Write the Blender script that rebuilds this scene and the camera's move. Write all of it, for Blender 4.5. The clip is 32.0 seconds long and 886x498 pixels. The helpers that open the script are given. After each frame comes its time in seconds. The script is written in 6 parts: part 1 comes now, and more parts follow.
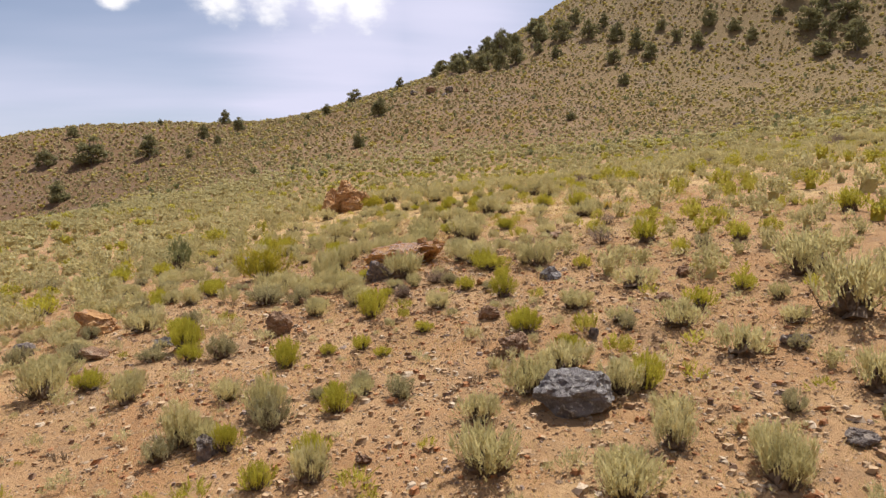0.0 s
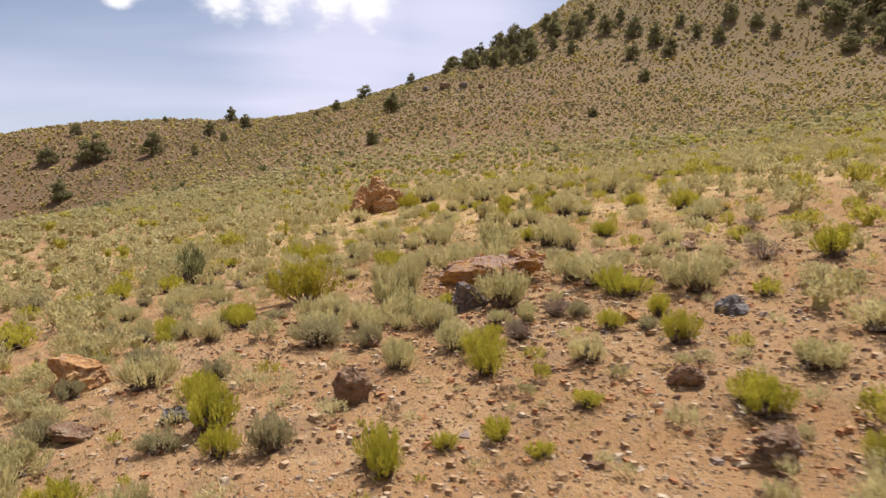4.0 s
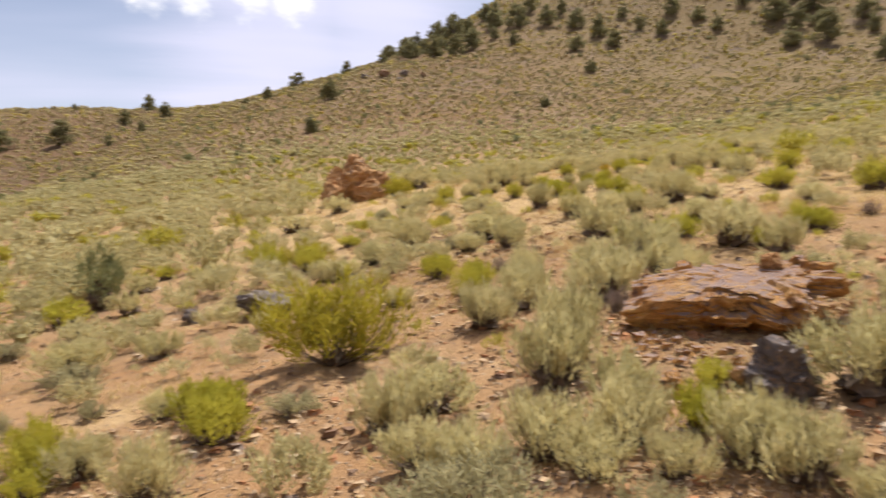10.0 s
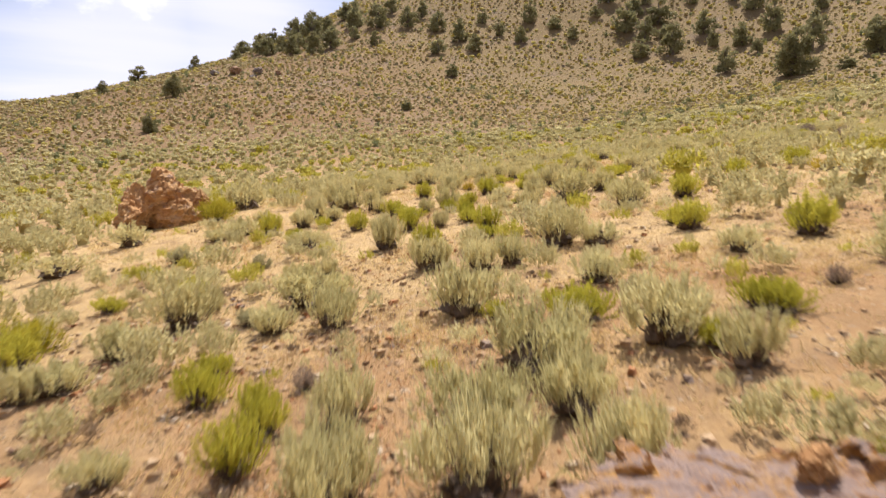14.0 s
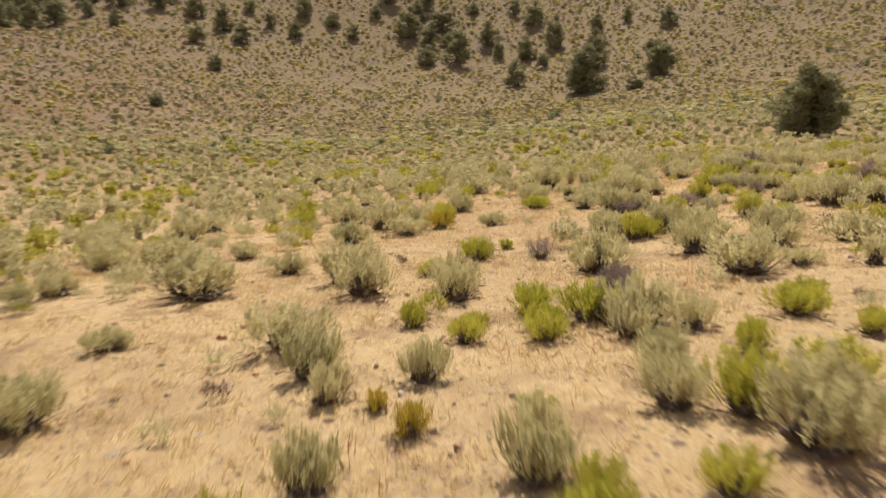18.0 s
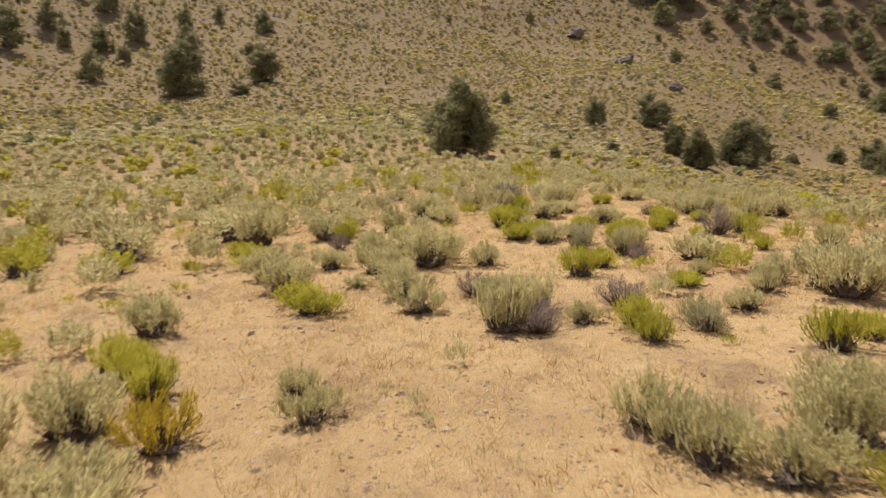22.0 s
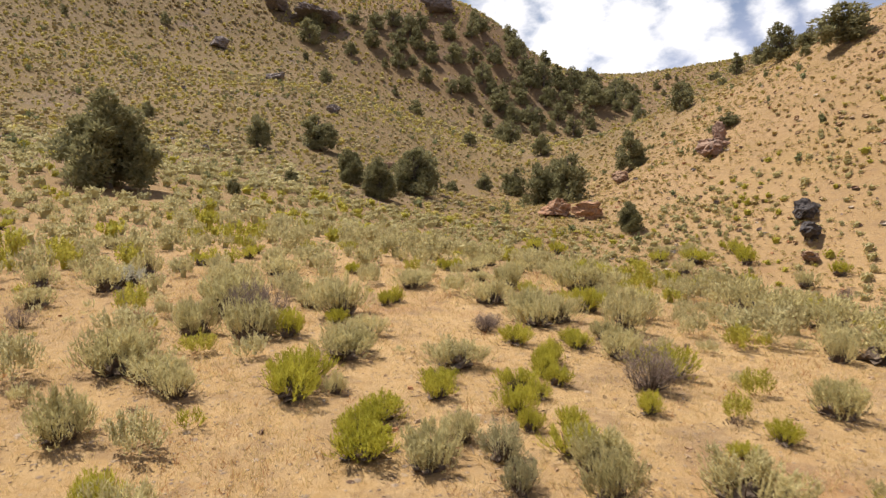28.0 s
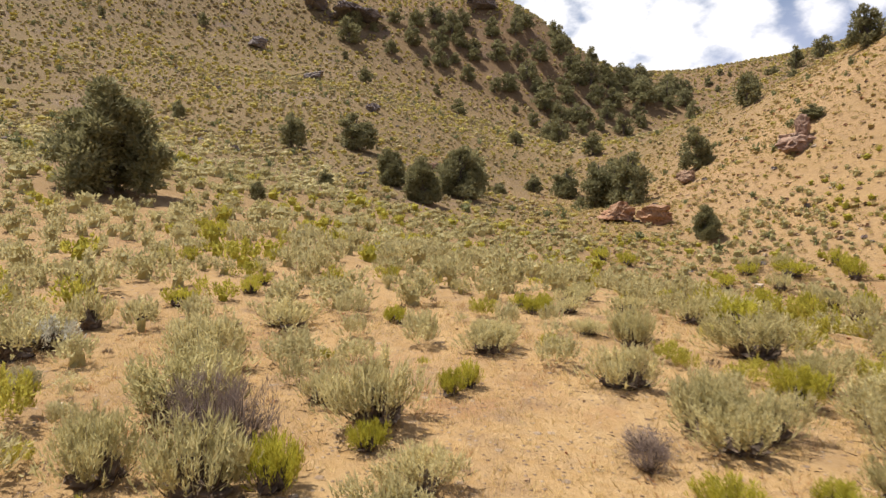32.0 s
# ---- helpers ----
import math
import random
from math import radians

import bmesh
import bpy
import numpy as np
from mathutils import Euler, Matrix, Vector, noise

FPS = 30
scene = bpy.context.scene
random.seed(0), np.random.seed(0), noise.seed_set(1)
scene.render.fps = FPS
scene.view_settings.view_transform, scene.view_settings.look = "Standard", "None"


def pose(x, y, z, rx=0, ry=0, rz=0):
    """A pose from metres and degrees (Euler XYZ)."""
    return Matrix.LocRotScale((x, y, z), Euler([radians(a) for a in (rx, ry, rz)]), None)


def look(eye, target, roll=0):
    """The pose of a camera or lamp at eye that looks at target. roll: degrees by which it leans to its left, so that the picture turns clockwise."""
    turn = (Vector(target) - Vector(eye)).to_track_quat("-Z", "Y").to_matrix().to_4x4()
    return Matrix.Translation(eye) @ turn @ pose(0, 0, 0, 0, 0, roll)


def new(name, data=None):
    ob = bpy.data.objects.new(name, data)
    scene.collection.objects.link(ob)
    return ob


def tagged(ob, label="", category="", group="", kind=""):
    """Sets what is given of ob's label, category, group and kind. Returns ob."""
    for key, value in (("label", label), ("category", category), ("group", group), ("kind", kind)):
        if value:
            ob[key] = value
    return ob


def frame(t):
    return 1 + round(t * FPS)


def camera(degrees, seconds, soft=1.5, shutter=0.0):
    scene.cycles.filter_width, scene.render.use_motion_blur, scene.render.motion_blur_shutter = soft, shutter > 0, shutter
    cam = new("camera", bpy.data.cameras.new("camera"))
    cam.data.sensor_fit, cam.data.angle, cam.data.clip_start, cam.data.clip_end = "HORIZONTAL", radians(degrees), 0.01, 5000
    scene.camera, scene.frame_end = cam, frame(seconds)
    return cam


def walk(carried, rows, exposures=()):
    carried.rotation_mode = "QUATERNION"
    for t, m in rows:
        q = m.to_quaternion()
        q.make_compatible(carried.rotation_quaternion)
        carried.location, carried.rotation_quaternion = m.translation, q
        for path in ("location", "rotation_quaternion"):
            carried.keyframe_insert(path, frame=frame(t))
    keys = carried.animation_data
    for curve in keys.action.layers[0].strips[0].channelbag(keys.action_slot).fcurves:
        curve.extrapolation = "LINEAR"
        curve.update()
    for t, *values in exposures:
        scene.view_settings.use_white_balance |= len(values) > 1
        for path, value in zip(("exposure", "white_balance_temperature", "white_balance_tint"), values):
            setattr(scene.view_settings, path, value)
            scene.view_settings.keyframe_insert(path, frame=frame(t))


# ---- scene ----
cam = camera(63.87, 32.0, soft=1.4, shutter=0.55)
PATH = [
    (0.0, pose(0.000, 0.000, 4.800, 84.99, 0.55, -10.67)),
    (0.5, pose(0.078, 0.349, 4.880, 84.96, 0.48, -10.55)),
    (1.0, pose(0.203, 0.726, 4.842, 84.94, 0.50, -10.21)),
    (1.5, pose(0.380, 1.253, 4.833, 84.89, 0.42, -10.12)),
    (2.0, pose(0.527, 1.980, 4.818, 84.88, 0.41, -10.16)),
    (2.5, pose(0.367, 2.944, 4.774, 84.87, 0.33, -10.18)),
    (3.0, pose(-0.121, 3.866, 4.735, 84.89, 0.30, -10.17)),
    (3.5, pose(-0.697, 4.694, 4.715, 84.94, 0.38, -10.14)),
    (5.5, pose(-1.930, 9.335, 4.703, 84.91, 0.32, -11.53)),
    (6.0, pose(-2.023, 11.334, 4.656, 84.91, 0.27, -11.61)),
    (6.5, pose(-2.119, 13.175, 4.521, 84.92, 0.32, -11.55)),
    (7.0, pose(-2.274, 14.088, 4.247, 84.90, 0.34, -11.44)),
    (7.5, pose(-2.435, 14.290, 4.155, 84.89, 0.36, -11.41)),
    (8.0, pose(-2.565, 14.372, 4.177, 84.86, 0.39, -11.39)),
    (8.5, pose(-2.591, 14.426, 4.163, 84.86, 0.39, -11.40)),
    (9.0, pose(-2.598, 14.448, 4.129, 84.80, 0.44, -11.39)),
    (9.5, pose(-2.569, 14.452, 4.097, 84.76, 0.39, -11.39)),
    (10.0, pose(-2.514, 14.382, 4.087, 84.69, 0.21, -16.25)),
    (10.5, pose(-2.544, 14.334, 4.165, 84.71, -0.12, -24.01)),
    (11.0, pose(-2.568, 14.287, 4.169, 84.76, -0.09, -25.66)),
    (11.5, pose(-2.589, 14.277, 4.173, 84.78, -0.13, -25.80)),
    (12.0, pose(-2.518, 14.430, 4.147, 84.80, -0.08, -26.28)),
    (12.5, pose(-2.231, 14.968, 4.115, 84.82, -0.06, -26.53)),
    (13.0, pose(-1.718, 15.919, 4.210, 84.82, -0.13, -27.01)),
    (13.5, pose(-1.014, 17.219, 4.333, 84.84, -0.14, -27.06)),
    (14.0, pose(-0.221, 18.636, 4.708, 84.84, -0.08, -27.08)),
    (14.5, pose(0.471, 20.246, 5.211, 84.82, -0.08, -27.17)),
    (16.5, pose(4.017, 28.937, 5.882, 84.90, -0.18, -30.72)),
    (17.0, pose(5.233, 31.165, 6.035, 85.04, -0.31, -34.07)),
    (17.5, pose(6.404, 33.014, 6.140, 85.26, -0.64, -39.57)),
    (18.0, pose(7.418, 34.911, 6.322, 85.53, -1.11, -45.82)),
    (18.5, pose(8.383, 36.516, 6.562, 85.65, -1.16, -49.43)),
    (19.0, pose(9.385, 37.994, 6.801, 85.80, -1.00, -55.65)),
    (19.5, pose(10.515, 39.347, 6.995, 85.97, -0.70, -60.63)),
    (20.0, pose(11.784, 40.688, 7.140, 86.18, -0.57, -64.20)),
    (20.5, pose(12.679, 41.747, 7.351, 86.22, -0.59, -67.21)),
    (21.0, pose(13.615, 42.726, 7.439, 86.35, -0.48, -70.35)),
    (21.5, pose(14.384, 43.603, 7.509, 86.49, -0.39, -74.50)),
    (22.0, pose(15.217, 44.377, 7.578, 86.62, -0.30, -78.65)),
    (22.5, pose(16.094, 45.018, 7.707, 86.72, -0.23, -83.08)),
    (23.0, pose(16.877, 45.555, 7.907, 86.80, -0.18, -87.56)),
    (23.5, pose(17.636, 45.989, 8.096, 86.88, -0.21, -91.88)),
    (24.0, pose(18.421, 46.368, 8.274, 87.00, -0.16, -95.58)),
    (24.5, pose(19.162, 46.644, 8.452, 87.10, 0.02, -98.25)),
    (25.0, pose(19.868, 46.885, 8.639, 87.18, 0.05, -100.09)),
    (25.5, pose(20.598, 47.100, 8.838, 87.24, 0.17, -102.92)),
    (26.0, pose(21.381, 47.256, 8.992, 87.36, 0.24, -105.75)),
    (26.5, pose(22.128, 47.335, 9.157, 87.40, 0.37, -106.72)),
    (28.5, pose(24.720, 47.505, 9.671, 87.64, 0.53, -107.18)),
    (29.0, pose(25.422, 47.463, 9.662, 87.69, 0.58, -107.28)),
    (29.5, pose(26.252, 47.352, 9.686, 87.72, 0.63, -107.41)),
    (30.0, pose(27.220, 47.027, 9.802, 87.70, 0.65, -107.42)),
    (30.5, pose(28.204, 46.729, 9.869, 87.71, 0.72, -107.37)),
    (31.0, pose(29.144, 46.553, 9.940, 87.70, 0.74, -106.61)),
    (31.5, pose(29.958, 46.453, 9.980, 87.74, 0.67, -104.86)),
    (32.0, pose(30.687, 46.369, 10.002, 87.79, 0.69, -103.91)),
]
walk(cam, PATH, exposures=((0, 0.45), (4, 0.48), (9.5, 0.50), (10.8, 0.83), (14.5, 0.80), (17, 0.55), (22, 0.53), (24, 0.60), (25.2, 0.59), (26.2, 0.51), (29, 0.51), (32, 0.56)))

# ---- sky, sun ----
SUN_AZ, SUN_EL = radians(45), radians(65)
world = bpy.data.worlds.new("sky")
scene.world = world
world.use_nodes = True
wn, wl = world.node_tree.nodes, world.node_tree.links
wn.clear()
w_out = wn.new("ShaderNodeOutputWorld")
w_bg = wn.new("ShaderNodeBackground")
w_sky = wn.new("ShaderNodeTexSky")
w_sky.sky_type, w_sky.sun_disc = "NISHITA", False
w_sky.sun_elevation, w_sky.sun_rotation = SUN_EL, SUN_AZ
w_sky.altitude, w_sky.dust_density = 1500, 1.5
w_co = wn.new("ShaderNodeTexCoord")
w_sep = wn.new("ShaderNodeSeparateXYZ")
wl.new(w_co.outputs["Generated"], w_sep.inputs[0])


def wmath(op, a, b=None, c=None):
    n = wn.new("ShaderNodeMath")
    n.operation = op
    for i, v in enumerate((a, b, c)):
        if v is None:
            continue
        if isinstance(v, (int, float)):
            n.inputs[i].default_value = v
        else:
            wl.new(v, n.inputs[i])
    return n.outputs[0]


# clouds lie on a flat layer overhead: divide the direction by its height
w_h = wmath("ADD", wmath("MAXIMUM", w_sep.outputs[2], 0.0), 0.12)
w_cmb = wn.new("ShaderNodeCombineXYZ")
wl.new(wmath("DIVIDE", w_sep.outputs[0], w_h), w_cmb.inputs[0])
wl.new(wmath("DIVIDE", w_sep.outputs[1], w_h), w_cmb.inputs[1])


def wnoise(scale, detail, rough, stretch=(1, 1, 1), shift=(0, 0, 0)):
    m = wn.new("ShaderNodeMapping")
    m.inputs["Scale"].default_value, m.inputs["Location"].default_value = stretch, shift
    wl.new(w_cmb.outputs[0], m.inputs[0])
    n = wn.new("ShaderNodeTexNoise")
    n.inputs["Scale"].default_value, n.inputs["Detail"].default_value, n.inputs["Roughness"].default_value = scale, detail, rough
    wl.new(m.outputs[0], n.inputs["Vector"])
    return n.outputs[0]


def wramp(v, lo, hi):
    n = wn.new("ShaderNodeMapRange")
    n.interpolation_type = "SMOOTHSTEP"
    n.inputs[1].default_value, n.inputs[2].default_value = lo, hi
    wl.new(v, n.inputs[0])
    return n.outputs[0]


# heaped clouds: banks over the hills, their edges broken up by billows
w_norm = wn.new("ShaderNodeVectorMath")
w_norm.operation = "NORMALIZE"
wl.new(w_co.outputs["Generated"], w_norm.inputs[0])


def billow(scale, detail, rough):
    m = wn.new("ShaderNodeMapping")
    m.inputs["Scale"].default_value = (1, 1, 1.7)
    wl.new(w_norm.outputs[0], m.inputs[0])
    n = wn.new("ShaderNodeTexNoise")
    n.inputs["Scale"].default_value, n.inputs["Detail"].default_value, n.inputs["Roughness"].default_value = scale, detail, rough
    wl.new(m.outputs[0], n.inputs["Vector"])
    return n.outputs[0]


def bank(direction, radius):
    n = wn.new("ShaderNodeVectorMath")
    n.operation = "DISTANCE"
    wl.new(w_norm.outputs[0], n.inputs[0])
    n.inputs[1].default_value = Vector(direction).normalized()
    return wmath("SUBTRACT", 1.0, wmath("DIVIDE", n.outputs["Value"], radius))


def banks(rows):
    heap = None
    for d, rad in rows:
        one = bank(d, rad)
        heap = one if heap is None else wmath("MAXIMUM", heap, one)
    return heap


w_heap = banks((((-0.227, 0.948, 0.235), 0.030), ((-0.105, 0.968, 0.246), 0.045), ((-0.04, 0.971, 0.254), 0.05), ((0.03, 0.970, 0.254), 0.05), ((0.075, 0.970, 0.240), 0.04),
                ((0.888, -0.370, 0.270), 0.07), ((0.850, -0.455, 0.270), 0.10), ((0.824, -0.507, 0.258), 0.09), ((0.787, -0.566, 0.252), 0.06), ((0.871, -0.433, 0.235), 0.07), ((0.830, -0.510, 0.222), 0.07),
                ((0.843, -0.501, 0.196), 0.05), ((0.771, -0.604, 0.200), 0.045), ((0.723, -0.648, 0.243), 0.035), ((0.685, -0.687, 0.255), 0.035), ((0.752, -0.632, 0.180), 0.03),
                ((0.2, 0.4, 0.9), 0.30), ((-0.5, -0.5, 0.6), 0.35), ((-0.8, 0.3, 0.5), 0.3), ((0.1, -0.8, 0.5), 0.3)))
w_puff = wmath("ADD", wmath("MULTIPLY", billow(9.0, 6, 0.55), 0.65), wmath("MULTIPLY", billow(34.0, 4, 0.6), 0.35))
w_cum = wramp(wmath("ADD", w_heap, wmath("MULTIPLY", wmath("SUBTRACT", w_puff, 0.5), 2.8)), 0.0, 0.75)
w_veil = wramp(wnoise(0.55, 4, 0.5, (0.5, 1.2, 1), (0.3, 2.0, 0)), 0.25, 0.8)
w_low = wramp(w_sep.outputs[2], 0.30, 0.02)
# a bright sheet of high cloud behind the first ridge
w_sheet = wramp(wmath("ADD", banks((((0.06, 0.98, 0.19), 0.24), ((0.20, 0.96, 0.20), 0.22))), wmath("MULTIPLY", wmath("SUBTRACT", wnoise(0.9, 5, 0.55, (0.5, 1.6, 1)), 0.5), 1.2)), 0.0, 0.9)
w_cir = wmath("MINIMUM", wmath("ADD", wmath("ADD", wmath("MULTIPLY", w_veil, 0.50), wmath("MULTIPLY", w_low, 0.45)), wmath("MULTIPLY", w_sheet, 0.5)), 0.95)
w_thin = wn.new("ShaderNodeMixRGB")
wl.new(w_cir, w_thin.inputs[0])
wl.new(w_sky.outputs[0], w_thin.inputs[1])
w_thin.inputs[2].default_value = (8.7, 8.6, 10.8, 1)
w_mix = wn.new("ShaderNodeMixRGB")
wl.new(w_cum, w_mix.inputs[0])
wl.new(w_thin.outputs[0], w_mix.inputs[1])
w_mix.inputs[2].default_value = (12.2, 12.0, 12.3, 1)
wl.new(w_mix.outputs[0], w_bg.inputs[0])
w_bg.inputs[1].default_value = 0.065
wl.new(w_bg.outputs[0], w_out.inputs[0])

sun = new("sun", bpy.data.lights.new("sun", "SUN"))
sun.data.energy, sun.data.angle, sun.data.color = 4.8, radians(0.55), (1.0, 0.95, 0.87)
SUN_DIR = Vector((math.sin(SUN_AZ) * math.cos(SUN_EL), math.cos(SUN_AZ) * math.cos(SUN_EL), math.sin(SUN_EL)))
sun.matrix_world = look(SUN_DIR * 300, (0, 0, 0))

PLANE = (42.662, 0.0003, -0.2029)
SWELL = (  # heights of the smooth swells of the land, every 60 m
    (-14.40, -19.68, -15.74, -11.86, -4.32, 14.07, 4.77, 0.44),
    (-22.45, -8.34, 0.14, -4.11, -20.02, 14.13, 19.03, 4.80),
    (-28.66, -2.10, -11.22, -0.88, 16.88, -0.78, 8.49, 4.37),
    (-9.79, -0.66, -12.36, 0.41, 6.69, 7.19, 18.80, 6.29),
    (-0.88, -9.96, 10.98, -11.02, 0.25, 36.25, 21.36, 5.09),
    (-12.11, -11.41, 6.78, 6.23, 23.96, 40.06, 13.41, 2.04),
    (-14.63, 15.77, 9.39, 21.99, 15.90, 12.71, 5.40, 0.83),
    (12.13, 17.49, 15.94, 15.37, 3.75, 1.86, 0.98, 0.16),
    (19.60, 3.61, 14.57, 12.66, 1.54, 0.13, 0.05, 0.01),
    (-6.49, -1.17, 4.34, 3.51, 0.40, 0.01, 0.00, 0.00),
)
BENCH = (  # smaller rises near the trail, every 15 m
    (-0.08, 0.51, -0.91, -0.74, 0.12),
    (-0.48, -0.08, -0.02, 0.77, -0.16),
    (-0.28, 0.29, 0.62, -0.10, 0.01),
    (-0.08, 0.11, 0.73, 0.45, 0.32),
    (-1.07, -0.68, 1.36, 0.70, -0.72),
)
GULLY = (  # rises and cuts at the canyon mouth, every 30 m
    (-3.13, -2.12, 16.68, -10.49, -2.08, 1.52),
    (-1.65, -5.83, 10.30, -1.34, -4.05, 1.53),
    (-0.15, 1.07, 7.30, -13.54, 0.87, -4.57),
    (-0.15, -0.42, 2.64, -0.65, 1.48, -2.53),
    (-0.06, -1.17, -2.73, -2.28, 0.21, -5.95),
    (0.01, -2.50, -0.80, -1.71, -2.24, -6.46),
    (-1.31, 7.03, 11.98, 1.44, 1.75, 1.35),
    (-18.25, 0.96, 5.54, -2.73, -0.21, 0.68),
)

# ---- the land: one smooth sheet of swells with small relief ----
GX = np.arange(-120, 421, 60.0)
GY = np.arange(-60, 361, 60.0)


def smooth(v, lo, hi):
    k = np.clip((v - lo) / (hi - lo), 0, 1)
    return k * k * (3 - 2 * k)


def wave_field(x, y, size, seed, octaves=3):
    """Soft random relief, about -1 to 1, from crossed sine waves."""
    r = np.random.RandomState(seed)
    out = np.zeros_like(x)
    for o in range(octaves):
        for _ in range(5):
            a, p = r.uniform(0, 6.283, 2)
            k = 6.283 / (size / 1.9 ** o) * r.uniform(0.7, 1.3)
            out += np.sin((x * np.cos(a) + y * np.sin(a)) * k + p) / (5 * 0.7 * 1.7 ** o) * 0.7
    return out


def land(x, y, relief=True):
    x, y = np.asarray(x, float), np.asarray(y, float)
    cx, cy = np.clip(x, -170, 460), np.clip(y, -260, 400)
    z = PLANE[0] + PLANE[1] * cx + PLANE[2] * cy
    for i, gx in enumerate(GX):
        for j, gy in enumerate(GY):
            z = z + SWELL[i][j] * np.exp(-((x - gx) ** 2 + (y - gy) ** 2) / 5408.0)
    for i in range(5):
        for j in range(5):
            z = z + BENCH[i][j] * np.exp(-((x + 10 - 15 * i) ** 2 + (y - 15 * j) ** 2) / 242.0)
    for i in range(8):
        for j in range(6):
            z = z + GULLY[i][j] * np.exp(-((x - 60 - 30 * i) ** 2 + (y + 90 - 30 * j) ** 2) / 968.0)
    # the ridge falls to the canyon's head, and the hill behind it lies lower
    for gx, gy, rise in ((246, -54, -4.0), (236, -82, 2.5), (306, -112, -5.0)):
        z = z + rise * np.exp(-((x - gx) ** 2 + (y - gy) ** 2) / 500.0)
    if relief:
        far = smooth(np.hypot(x - 15, y - 30), 60, 130)
        z = z + 0.05 * wave_field(x, y, 5.0, 3) + far * (0.6 * wave_field(x, y, 34.0, 5, 4))
    return z


def ground_z(x, y):
    return float(land(np.array([x]), np.array([y]))[0])


def axis(lo, hi, step, far, grow=1.09, most=7.0):
    mid = list(np.arange(lo, hi, step))
    up, down, s = [], [], step
    v = hi
    while v < far:
        up.append(v)
        s = min(s * grow, most if v < hi + 420 else 200)
        if v > hi + 420:
            s *= 1.3
        v += s
    v, s = lo - step, step
    while v > -far:
        down.append(v)
        s = min(s * grow, most if v > lo - 300 else 200)
        if v < lo - 300:
            s *= 1.3
        v -= s
    return np.array(down[::-1] + mid + up)


# ---- materials ----
def material(name, rough=0.9):
    m = bpy.data.materials.new(name)
    m.use_nodes = True
    b = m.node_tree.nodes["Principled BSDF"]
    b.inputs["Roughness"].default_value = rough
    b.inputs["Specular IOR Level"].default_value = 0.15
    return m, m.node_tree.nodes, m.node_tree.links, b


def tex_noise(n, l, vec, scale, detail=4, rough=0.6):
    t = n.new("ShaderNodeTexNoise")
    t.inputs["Scale"].default_value, t.inputs["Detail"].default_value, t.inputs["Roughness"].default_value = scale, detail, rough
    if vec is not None:
        l.new(vec, t.inputs["Vector"])
    return t.outputs[0]


def span(n, l, v, lo, hi, a=0.0, b=1.0):
    r = n.new("ShaderNodeMapRange")
    for i, k in enumerate((lo, hi, a, b)):
        r.inputs[1 + i].default_value = k
    l.new(v, r.inputs[0])
    return r.outputs[0]


def mix(n, l, f, a, b, how="MIX"):
    x = n.new("ShaderNodeMixRGB")
    x.blend_type = how
    for i, v in enumerate((f, a, b)):
        if isinstance(v, (int, float)):
            x.inputs[i].default_value = v
        elif isinstance(v, tuple):
            x.inputs[i].default_value = (*v, 1)
        else:
            l.new(v, x.inputs[i])
    return x.outputs[0]


def bumped(n, l, b, height, strength, distance):
    k = n.new("ShaderNodeBump")
    k.inputs["Strength"].default_value, k.inputs["Distance"].default_value = strength, distance
    l.new(height, k.inputs["Height"])
    l.new(k.outputs[0], b.inputs["Normal"])


